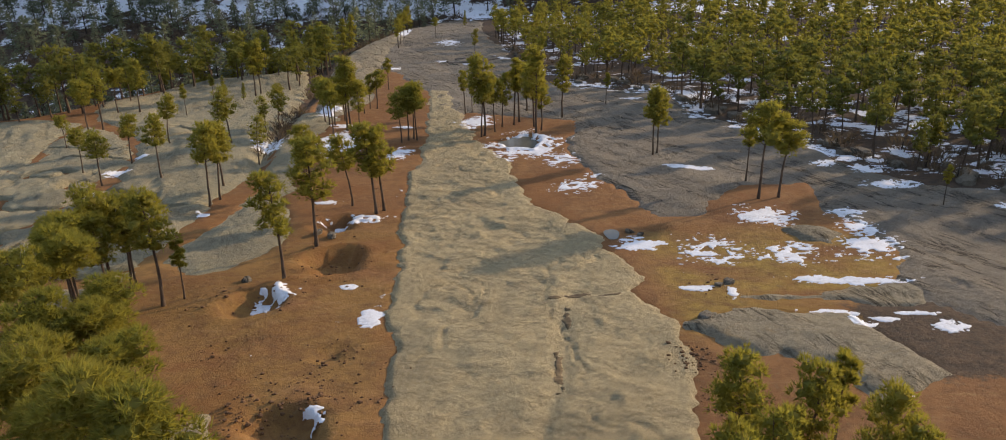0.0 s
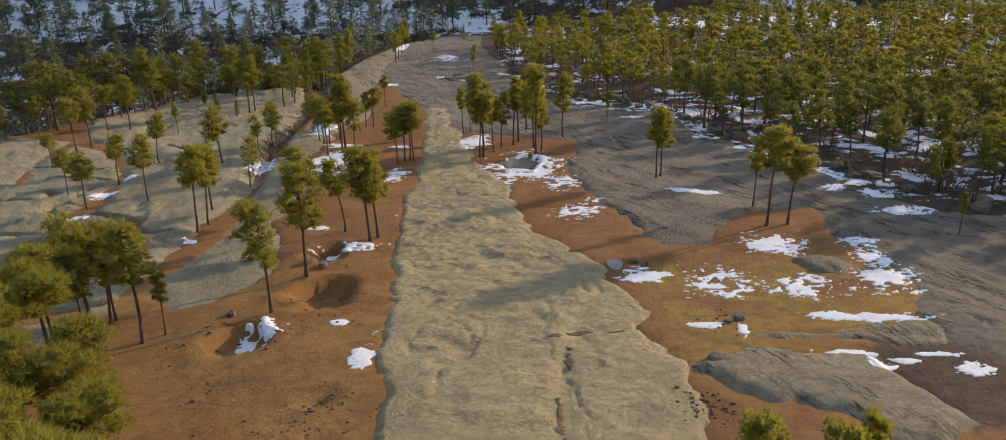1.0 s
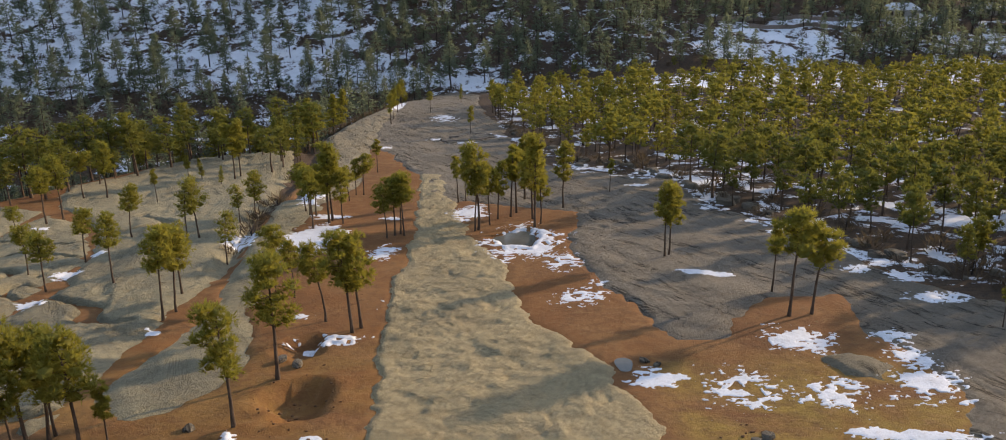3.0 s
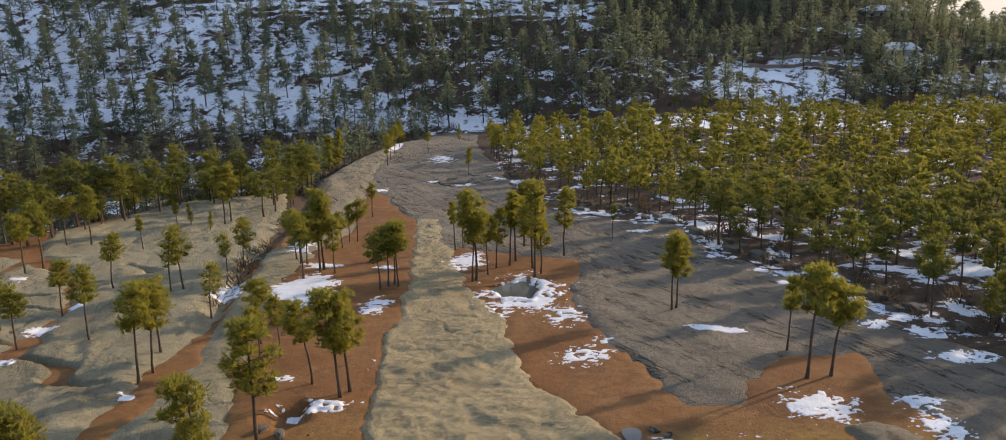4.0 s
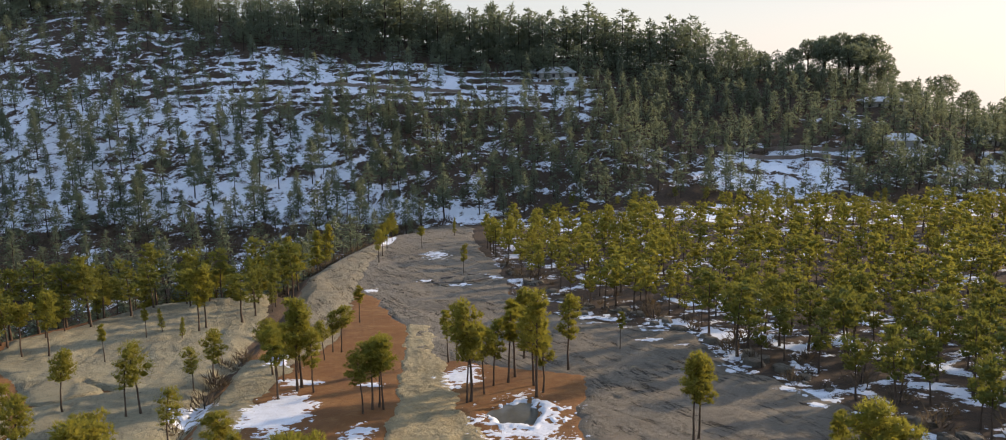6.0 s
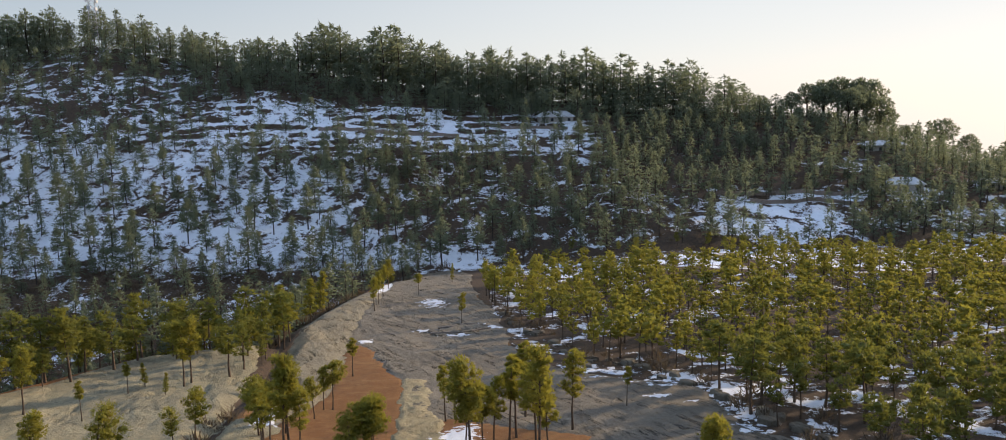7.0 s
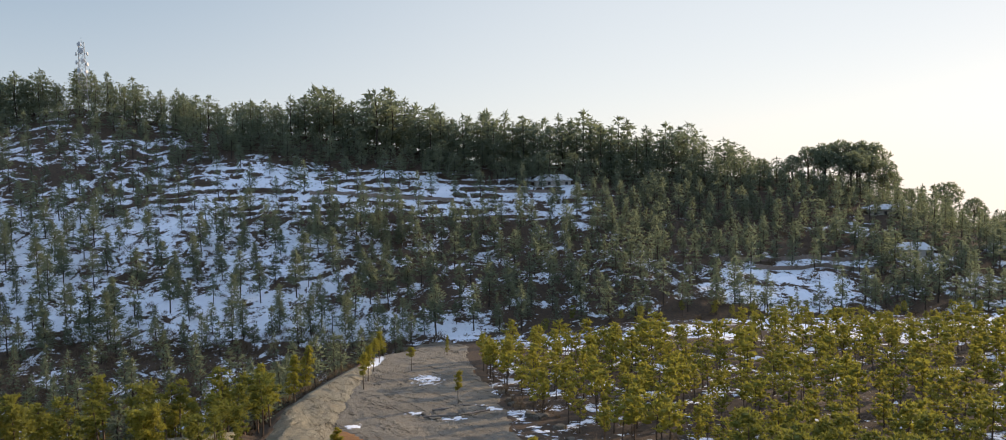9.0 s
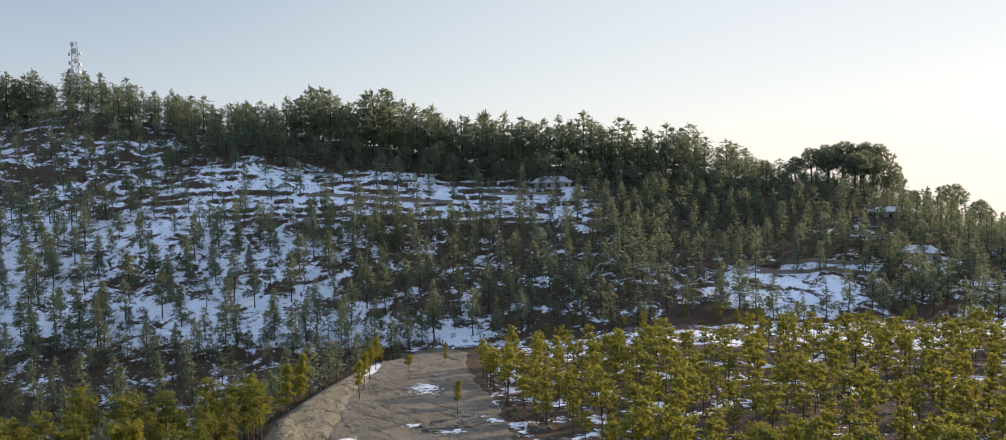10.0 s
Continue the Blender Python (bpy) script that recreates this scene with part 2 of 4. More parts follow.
M_BRUSH = make_needles("brush_twigs", (0.110, 0.085, 0.068), (0.165, 0.125, 0.090), 0.3, False)


def make_plain(name, a, b, rough=0.8, metal=0.0, scale=2.0):
    k = Nodes(name)
    v = k.noise(scale, 5, 0.65)
    k.surface(k.mix(k.span(v, 0.35, 0.68), a, b), rough, k.bump(v, 0.02, 0.5), metal)
    return k.m


M_STEEL = make_plain("galvanised_steel", (0.26, 0.27, 0.28), (0.38, 0.39, 0.40), 0.55, 0.4)
M_DISH = make_plain("white_dish_plastic", (0.42, 0.43, 0.44), (0.54, 0.55, 0.56), 0.45)
M_WALL = make_plain("plastered_wall", (0.33, 0.30, 0.26), (0.46, 0.42, 0.37), 0.9)
M_STONEWALL = make_plain("dry_stone", (0.20, 0.15, 0.12), (0.32, 0.25, 0.20), 0.95)
M_DARK = make_plain("dark_opening", (0.02, 0.02, 0.022), (0.035, 0.035, 0.04), 0.3)
M_WATER = make_plain("still_pool_water", (0.10, 0.095, 0.080), (0.145, 0.135, 0.11), 0.12, 0.0, 0.6)
M_EARTH = make_plain("dark_earth", (0.085, 0.058, 0.032), (0.17, 0.12, 0.062), 0.95, 0.0, 3.0)
M_CLOD = make_plain("dug_soil", (0.105, 0.055, 0.028), (0.185, 0.098, 0.046), 0.95, 0.0, 3.0)
M_DEADWOOD = make_plain("grey_deadwood", (0.14, 0.11, 0.09), (0.26, 0.21, 0.17), 0.9, 0.0, 5.0)


# ---- land: heights ----
def lattice(ix, iy, seed):
    h = (ix.astype(np.int64) * 374761393 + iy.astype(np.int64) * 668265263 + seed * 982451653) & 0xFFFFFFFF
    h = ((h ^ (h >> 13)) * 1274126177) & 0xFFFFFFFF
    return ((h ^ (h >> 16)) & 0xFFFF) / 65535.0


def vnoise(x, y, seed):
    x, y = np.asarray(x, float), np.asarray(y, float)
    ix, iy = np.floor(x), np.floor(y)
    fx, fy = x - ix, y - iy
    fx, fy = fx * fx * fx * (fx * (6 * fx - 15) + 10), fy * fy * fy * (fy * (6 * fy - 15) + 10)
    a, b = lattice(ix, iy, seed), lattice(ix + 1, iy, seed)
    c, d = lattice(ix, iy + 1, seed), lattice(ix + 1, iy + 1, seed)
    return (a + (b - a) * fx) * (1 - fy) + (c + (d - c) * fx) * fy


def fbm(x, y, seed, octaves=4):
    """Layered noise about 0, in -1..1."""
    s, amp, tot = 0.0, 1.0, 0.0
    for o in range(octaves):
        s = s + amp * (2 * vnoise(x * 2**o + 17.3 * o, y * 2**o - 9.1 * o, seed + o) - 1)
        tot, amp = tot + amp, amp * 0.5
    return s / tot


def smooth(a, b, x):
    t = np.clip((np.asarray(x, float) - a) / (b - a), 0, 1)
    return t * t * (3 - 2 * t)


def inside(x, y, outline):
    """Signed distance to an outline, positive inside."""
    x, y = np.asarray(x, float), np.asarray(y, float)
    d, ins = np.full(x.shape, 1e18), np.zeros(x.shape, bool)
    pts = list(outline)
    for (ax, ay), (bx, by) in zip(pts, pts[1:] + pts[:1]):
        ex, ey, wx, wy = bx - ax, by - ay, x - ax, y - ay
        t = np.clip((wx * ex + wy * ey) / (ex * ex + ey * ey), 0, 1)
        d = np.minimum(d, (wx - ex * t) ** 2 + (wy - ey * t) ** 2)
        ins ^= ((ay > y) != (by > y)) & (x < ex * (y - ay) / (ey or 1e-9) + ax)
    return np.where(ins, 1, -1) * np.sqrt(d)


# the high ground that the camera flies over, and the crest of the hill across the valley
PLATEAU = [(-260, 86), (-90, 98), (-60, 110), (-46, 139), (-33, 145), (-29.6, 137), (-27.6, 128), (-26.4, 136), (-27, 146), (-28.4, 160), (-27.5, 176), (-25.5, 195), (-22, 215), (-12, 232),
           (5, 240), (600, 240), (600, -200), (-260, -200)]
CREST_X = [-400, -220, -175, -130, -60, 0, 60, 100, 140, 170, 220, 300, 600]
CREST_Z = [35, 51, 55, 46, 40, 30, 25, 22, 20, 8, -8, -25, -60]
CREST_Y = [430, 425, 420, 412, 400, 385, 380, 376, 370, 362, 350, 345, 345]
# hollows dug in the soil: x, y, radius, depth
PITS = [(-12.0, 57.2, 2.0, 1.0), (-15.9, 49.8, 1.9, 0.8), (-15.8, 44.0, 0.8, 0.25), (-10.0, 43.2, 0.9, 0.30),
        (-10.9, 35.7, 1.9, 0.9), (1.8, 92.0, 2.6, 0.7), (-13.5, 64.6, 1.6, 0.8)]


def land(x, y):
    x, y = np.asarray(x, float), np.asarray(y, float)
    yc = np.maximum(y, 0)
    zp = -0.092 * (yc - 92) + 0.032 * np.clip(yc - 110, 0, None) * smooth(15, 40, x)
    cz, cy = np.interp(x, CREST_X, CREST_Z), np.interp(x, CREST_X, CREST_Y)
    foot = -13 + 3 * smooth(15, 40, x)
    zh = np.where(y < 250, foot - 0.20 * (250 - y), foot + (cz - foot) * (y - 250) / (cy - 250))
    zh = np.where(y > cy, cz - 0.35 * (y - cy), zh)
    rough = smooth(235, 262, y) * (1 - smooth(20, 60, y - cy))
    zh = zh + rough * (2.2 * fbm(x / 30, y / 30, 5) + 0.7 * fbm(x / 6, y / 6, 9, 3))
    # terraced fields high on the hill
    ter = smooth(-125, -100, x) * smooth(55, 30, x) * smooth(318, 326, y) * smooth(372, 362, y)
    step = zh / 2.3 + 0.8 * fbm(x / 22, y / 30, 21, 3)
    zh = zh + ter * 1.7 * smooth(-0.35, 0.2, fbm(x / 16, y / 9, 23, 3)) * (np.floor(step) + smooth(0.72, 1.0, step - np.floor(step)) - step)
    zh = np.maximum(zh, -320)
    d = np.clip(-inside(x, y, PLATEAU), 0, None)
    drop = zp - 0.8 * (d - 3 * (1 - np.exp(-d / 3)))
    z = np.where(d > 0, np.maximum(np.minimum(zp, drop), zh), zp)
    near = smooth(260, 235, y)
    z = z + near * (0.30 * fbm(x / 14, y / 14, 31, 3) + 0.045 * fbm(x / 2.2, y / 2.2, 37, 3))
    z = z + near * smooth(20, 34, x) * smooth(100, 125, y) * 0.9 * fbm(x / 8, y / 8, 41, 3)
    gx = np.interp(y, [50, 60, 70, 81, 93, 109, 130], [-23.6, -23.4, -23.2, -24.0, -25.9, -26.8, -27.4])
    z = z - 0.8 * np.exp(-(((x - gx) / 0.9) ** 2)) * smooth(76, 86, y) * smooth(150, 130, y)
    for px, py, r, dep in PITS:
        q = np.hypot(x - px, (y - py) * 0.85) / r * (1 + 0.5 * fbm(x / 1.3, y / 1.3, 43, 3))
        z = z - dep * smooth(1.0, 0.62, q) + 0.22 * dep * np.exp(-((q - 1.25) / 0.25) ** 2)
    return z


# ---- land: bare rock that rises out of the soil ----
SLAB = [(-3.5, 2), (-5.4, 12), (-6.0, 35), (-6.7, 42.3), (-7.4, 49), (-8.2, 57.5), (-8.6, 64.6), (-9.1, 73), (-9.3, 78.5), (-8.8, 85),
        (-8.6, 93), (-9.7, 111), (-10.6, 126), (-7.2, 124), (-4.6, 103), (-2.4, 92.4), (-0.8, 87), (0.6, 83), (0.8, 78), (1.1, 72),
        (2.2, 69), (3.7, 66.7), (4.4, 63.8), (5.9, 63), (7, 61), (7.2, 58.4), (8.4, 56), (8.5, 52.5), (8.0, 50.5), (8.9, 48.1),
        (9.3, 45.8), (9.3, 43), (8.7, 37.8), (8.2, 34), (7.6, 20), (6.4, 10), (2.0, 0)]
GREY = [(8.6, 102), (5.1, 103), (0, 106), (-4, 108.5), (-7.4, 104), (-9.8, 120), (-13.2, 131), (-16.6, 141), (-21.5, 150), (-23, 176), (-22, 200),
        (-22, 215), (-22, 240), (-8, 245), (-4, 230), (-3.2, 212), (-1.6, 190), (1.4, 172), (2.8, 152), (4.0, 139), (8, 131), (12, 127), (19, 122), (23, 118), (23.5, 105), (27, 100),
        (30, 92), (31.5, 83), (34, 76), (38, 71), (60, 62), (60, 44), (44, 40), (33, 42), (26.4, 44.6), (24.6, 48), (24.2, 51.4), (25.4, 55), (25.6, 61.5), (24.6, 66.5), (25.6, 73),
        (19, 71.4), (16.4, 68.4), (15.4, 65.1), (13.6, 64.7), (11.2, 65.3), (10.3, 67), (10.2, 71.8), (8.8, 74.7), (8.2, 77.7), (6.7, 81),
        (6.4, 93), (7.6, 95.4)]
FLANK = [(-17.6, 122), (-18.4, 130), (-19.4, 144), (-19.8, 156), (-20.8, 176), (-20.5, 200), (-21, 218), (-26, 203), (-29.5, 182), (-31, 165), (-29.5, 150), (-27.6, 140),
         (-26.4, 128), (-25, 110), (-21, 106), (-18, 116)]
BANK = [(-20.5, 112), (-26.4, 110), (-26.0, 101), (-25.1, 92.5), (-23.6, 82), (-22.9, 75), (-23.3, 66), (-23.5, 64), (-24.5, 57.3), (-21, 54), (-18, 55.5),
        (-16.8, 58.2), (-16.6, 60.5), (-17, 66), (-18.8, 75), (-19.8, 85), (-20.4, 95)]
SHELF = [(-25.8, 50), (-25.4, 66), (-25.2, 75), (-23.8, 80), (-24.6, 86), (-25.4, 92.5), (-26.3, 101), (-26.8, 109), (-28.4, 121), (-30.9, 138), (-33, 148), (-46, 140), (-55, 118), (-51, 108.5),
         (-45.2, 102), (-40.6, 96), (-38.0, 89), (-37, 84), (-36, 78), (-36.8, 66), (-37, 50)]
SHELF_B = [(-37.3, 50), (-37.4, 70), (-38.0, 84), (-40, 91.5), (-45.6, 99), (-50.4, 104), (-50.6, 96), (-47.6, 88), (-50, 78), (-51.4, 50)]
SHELF_C = [(-51.8, 50), (-50.8, 78), (-49.4, 88), (-51.2, 97), (-52, 105), (-58, 108), (-85, 97), (-85, 50)]
LOW = [(9.7, 45.4), (11.2, 47.0), (12.9, 47.9), (16.0, 47.2), (19.4, 46.9), (20.5, 44.4), (21.2, 42.0), (21.6, 39.5), (19, 38.2), (17, 37.3), (16.2, 40.0), (13.8, 41.6), (11.5, 42.8)]
LEDGE = [(12.9, 49.6), (14.5, 50.2), (18, 50.4), (24.6, 51.2), (25.4, 49.6), (24.6, 47.7), (22.5, 47.5), (18.8, 47.7), (15.6, 48.1), (13.4, 48.9)]
KNOB = [(19.8, 62), (22.6, 63), (24.6, 60.2), (22.8, 57.4), (20.4, 58.8)]
CORNER = [(-20, 33), (-19, 37.4), (-16.8, 36.8), (-14.4, 37.4), (-13.4, 34), (-14, 28), (-20, 28)]


def rock_relief(x, y, seed):
    big = 0.17 * fbm(x / 9, y / 13, seed, 3)
    flow = fbm(x / 2.6 + 0.6 * fbm(x / 5, y / 5, seed + 3, 2), y / 2.0, seed + 7, 4)
    fine = 0.03 * fbm(x / 0.55, y / 0.55, seed + 13, 2)
    if seed != 101:
        # thin beds of rock that break off in ledges along the strike
        turn = 1.05 if seed == 131 else 0.25 if seed > 240 else 1.35
        u, w = x * math.cos(turn) - y * math.sin(turn), x * math.sin(turn) + y * math.cos(turn)
        w = w + 1.1 * fbm(u / 6, w / 6, seed + 2, 3)
        bed = 4.6 * fbm(u / 8.5, w / 2.6, seed + 9, 5)
        ledges = np.floor(bed) + smooth(0.90, 1.0, bed - np.floor(bed))
        chip = 3.2 * fbm(u / 2.0, w / 0.9, seed + 5, 3)
        chips = np.floor(chip) + smooth(0.8, 1.0, chip - np.floor(chip))
        seam = smooth(0.035, 0.0, np.abs(fbm(u / 16, w / 3.2, seed + 11, 4))) * smooth(-0.25, 0.1, fbm(x / 9, y / 9, seed + 14, 2))
        gain = 0.55 if seed == 131 else 0.6 if seed > 240 else 0.35 if seed == 171 else 0.8
        return 0.06 + gain * (0.5 * big + 0.085 * ledges + 0.042 * chips - 0.36 * seam) + 0.02 * flow + fine
    leaf = 5.2 * fbm(x / 2.4 + 0.5 * fbm(x / 2, y / 2, seed + 5, 2), y / 2.2, seed + 9, 5)
    plates = np.floor(leaf) + smooth(0.86, 1.0, leaf - np.floor(leaf))
    chip = 3.4 * fbm(x / 1.0 + 0.4 * flow, y / 0.75, seed + 21, 3)
    chips = np.floor(chip) + smooth(0.82, 1.0, chip - np.floor(chip))
    long_crack = smooth(0.022, 0.0, np.abs(fbm(x / 7 + 0.3 * fbm(x / 3, y / 3, seed + 2, 2), y / 22, seed + 11, 3)))
    cross = smooth(0.018, 0.0, np.abs(fbm(x / 10, y / 5, seed + 12, 3))) * smooth(-0.1, 0.25, fbm(x / 12, y / 12, seed + 14, 2))
    return 0.06 + 0.5 * big + 0.03 * flow + (0.036 + 0.022 * smooth(50, 60, y)) * plates + (0.020 + 0.012 * smooth(50, 60, y)) * chips - 0.12 * long_crack - 0.08 * cross + 0.7 * fine


# name -> outline, rise over the soil, width of its rounded edge, seed
ROCKS = {
    "rock_slab": (SLAB, 0.26, 0.7, 101),
    "rock_ridge": (GREY, 0.24, 1.2, 131),
    "rock_flank": (FLANK, 0.45, 3.0, 151),
    "rock_bank": (BANK, 0.22, 1.8, 171),
    "rock_shelf": (SHELF, 0.38, 1.6, 191),
    "rock_shelf_2": (SHELF_B, 0.36, 1.6, 211),
    "rock_shelf_3": (SHELF_C, 0.36, 1.6, 231),
    "rock_outcrop": (LOW, 0.42, 1.2, 251),
    "rock_ledge": (LEDGE, 0.24, 0.8, 271),
    "rock_knob": (KNOB, 0.35, 1.0, 291),
    "rock_corner": (CORNER, 0.40, 0.9, 311),
}


def rock_height(name, x, y):
    outline, rise, edge, seed = ROCKS[name]
    s = inside(x, y, outline) + 0.7 * fbm(x / 5.5, y / 5.5, seed + 18, 2) + 0.7 * fbm(x / 2.4, y / 2.4, seed + 20, 3) + 0.25 * fbm(x / 0.6, y / 0.6, seed + 25, 2)
    s = s + (0.7 if "shelf" in name else 0.0)
    up = rise * smooth(-0.15, edge, s)
    groove = 0.0
    if name.startswith("rock_shelf"):
        # soil-filled grooves between the humps
        g = np.abs(fbm(x / 13 + 0.3, y / 9, seed + 30, 2))
        groove = 1.3 * smooth(0.045, 0.0, g) * smooth(108, 96, y)
    if name == "rock_slab":
        # the trodden hollows that run along its middle
        groove = 0.13 * np.exp(-(((x - 1.5 - 0.15 * (y - 36.5) - 0.3 * np.sin(y / 2)) / 0.5) ** 2)) * smooth(51, 48, y)
    inner = smooth(0.1, 2.5, s)
    return land(x, y) + up - 0.12 + inner * rock_relief(x, y, seed) - groove - 0.9 * smooth(0.0, -1.2, s), s


def top(x, y):
    """The height of whatever is underfoot."""
    x, y = np.asarray(x, float), np.asarray(y, float)
    z = land(x, y)
    for name, (outline, *_) in ROCKS.items():
        px, py = [p[0] for p in outline], [p[1] for p in outline]
        near = (x > min(px) - 2) & (x < max(px) + 2) & (y > min(py) - 2) & (y < max(py) + 2)
        if near.any():
            h, s = rock_height(name, x[near], y[near])
            z[near] = np.where(s > -0.6, np.maximum(z[near], h), z[near])
    return z


def mesh_of(name, verts, faces, mats, smooth_faces=True, slots=None):
    me = bpy.data.meshes.new(name)
    me.from_pydata(np.asarray(verts).tolist() if isinstance(verts, np.ndarray) else verts, [], np.asarray(faces).tolist() if isinstance(faces, np.ndarray) else faces)
    for m in mats if isinstance(mats, (list, tuple)) else [mats]:
        me.materials.append(m)
    if slots is not None:
        me.polygons.foreach_set("material_index", np.asarray(slots, np.int32))
    if smooth_faces:
        me.polygons.foreach_set("use_smooth", np.ones(len(me.polygons), bool))
    me.update()
    return me


def sheet(xs, ys, zz, keep=None):
    """Vertices and quads of a sheet over a grid; keep says which points stay."""
    nx, ny = len(xs), len(ys)
    gx, gy = np.meshgrid(xs, ys)
    v = np.stack([gx.ravel(), gy.ravel(), zz.ravel()], 1)
    i = (np.arange(ny - 1)[:, None] * nx + np.arange(nx - 1)[None, :]).ravel()
    f = np.stack([i, i + 1, i + nx + 1, i + nx], 1)
    if keep is not None:
        k = keep.ravel()
        f = f[k[f].any(1)]
        used = np.unique(f)
        back = np.full(len(v), -1)
        back[used] = np.arange(len(used))
        v, f = v[used], back[f]
    return v, f


def clearing(x, y):
    """Open fields among the trees on the lower hill: 1 inside, 0 outside."""
    x, y = np.asarray(x, float), np.asarray(y, float)
    best = np.zeros(np.broadcast(x, y).shape)
    for cx, cy, rx, ry in ((82, 263, 22, 16), (122, 314, 14, 10), (131, 287, 9, 8), (100, 282, 16, 6), (150, 270, 18, 8)):
        q = np.hypot((x - cx) / rx, (y - cy) / ry) + 0.3 * fbm(x / 7, y / 7, 95, 2)
        best = np.maximum(best, smooth(1.05, 0.8, q))
    return best


def build_ground():
    grow = np.cumsum(1.35 ** np.arange(22))
    xs = np.concatenate([-130 - grow[::-1] * 1.6, np.arange(-130, -62, 1.6), np.arange(-62, 62, 0.7), np.arange(62, 175, 1.6), 175 + grow * 1.6])
    ys = np.concatenate([18 - grow[::-1] * 1.0, np.arange(18, 125, 0.6), np.arange(125, 320, 1.3), np.arange(320, 375, 0.7), np.arange(375, 440, 1.3), 440 + grow * 1.6])
    gx, gy = np.meshgrid(xs, ys)
    z = land(gx, gy)
    # the soil sheet dips under the rock that crops out of it
    for name, (outline, rise, edge, seed) in ROCKS.items():
        px, py = [p[0] for p in outline], [p[1] for p in outline]
        i, j = np.searchsorted(ys, [min(py) - 2, max(py) + 2])
        k, l = np.searchsorted(xs, [min(px) - 2, max(px) + 2])
        s = rock_height(name, gx[i:j, k:l], gy[i:j, k:l])[1]
        z[i:j, k:l] -= (0.2 if "shelf" in name else 0.7) * smooth(0.5, 1.6, s)
    v, f = sheet(xs, ys, z)
    me = mesh_of("ground", v, f, M_GROUND)
    x, y = v[:, 0], v[:, 1]
    # where the woods drop their litter, and how much snow lies
    plat = inside(x, y, PLATEAU)
    wood = smooth(-13, -3, y - np.interp(x, [-4, 3, 12, 23, 30, 38, 60, 200], [218, 148, 126, 112, 92, 74, 64, 60])) * (x > -6)
    wood = np.maximum(wood, smooth(2, 10, -plat))
    wood = np.maximum(wood, smooth(236, 246, y))
    wood = np.maximum(wood, smooth(-24.5, -26.5, x) * smooth(-34, -31, x) * smooth(84, 92, y))
    wood = np.maximum(wood, 0.95 * smooth(18, 21, x) * smooth(60, 54, x) * smooth(50, 47, y) * smooth(37, 41, y))
    snow = 0.0 + 0.33 * smooth(2, 12, -plat) * (x < 0) + (0.43 - 0.09 * smooth(115, 145, y) + 0.14 * smooth(205, 215, y)) * wood * (x > 0) * (y < 246) * smooth(50, 62, y)
    cy = np.interp(x, CREST_X, CREST_Y)
    hill = smooth(240, 252, y)
    left = smooth(40, -30, x)
    cover = 0.40 + 0.30 * left * smooth(340, 300, y) * smooth(-10, -70, x)
    cover = cover + 0.30 * smooth(-120, -95, x) * smooth(50, 30, x) * smooth(320, 328, y) * smooth(372, 362, y)
    cover = cover + 0.12 * smooth(-98, -120, x) * smooth(398, 384, y) * smooth(300, 330, y)
    cover = cover - 0.22 * smooth(35, 55, x) * smooth(285, 300, y) + 0.26 * clearing(x, y)
    cover = cover - 0.30 * smooth(-30, -12, y - cy) * smooth(-130, -95, x) - 0.04 * smooth(20, 60, x) * smooth(290, 310, y)
    cover = cover + 0.45 * np.exp(-(((y - 250) / 7) ** 2)) * smooth(-80, -50, x) * smooth(10, -5, x)
    snow = snow * (1 - hill) + hill * cover
    ochre = 0.35 * smooth(-5, -8, x) * smooth(70, 60, y) * smooth(-40, -30, x)
    ochre = ochre + smooth(8, 11, x) * smooth(30, 27, x) * smooth(64, 58, y) * smooth(42, 46, y)
    for key, val in (("litter", wood), ("snow", snow), ("ochre", ochre)):
        me.attributes.new(key, "FLOAT", "POINT").data.foreach_set("value", np.asarray(val + 0 * x, np.float32))
    tagged(new("ground", me), "reddish soil and brown forest floor with thin old snow", "ground", kind="structure")


build_ground()

ROCK_LOOK = {"rock_slab": (M_ROCK_TAN, 0.16, "long bare tan rock slab with cracks and hollows"),
             "rock_ridge": (M_ROCK_GREY, 0.25, "bare grey rock running along the ridge"),
             "rock_flank": (M_ROCK_PALE, 0.35, "rounded lichen-grey rock flank above the wooded valley"),
             "rock_bank": (M_ROCK_GREEN, 0.3, "smooth lichen-grey rock bank beside a gully"),
             "rock_shelf": (M_ROCK_GREEN, 0.3, "broad humped rock shelf with soil-filled grooves"),
             "rock_outcrop": (M_ROCK_PALE, 0.22, "low tan-grey rock outcrop in reddish soil")}


def build_rocks():
    for name, (outline, rise, edge, seed) in ROCKS.items():
        key = name if name in ROCK_LOOK else "rock_shelf" if "shelf" in name else "rock_outcrop"
        mat, step, label = ROCK_LOOK[key]
        px, py = [p[0] for p in outline], [p[1] for p in outline]
        xs, ys = np.arange(min(px) - 2, max(px) + 2, step), np.arange(min(py) - 2, max(py) + 2, step * (1 if max(py) < 130 else 1.3))
        gx, gy = np.meshgrid(xs, ys)
        z, s = rock_height(name, gx, gy)
        v, f = sheet(xs, ys, z, s > -0.8)
        tagged(new(name, mesh_of(name, v, f, mat)), label, "rock", kind="structure")


build_rocks()


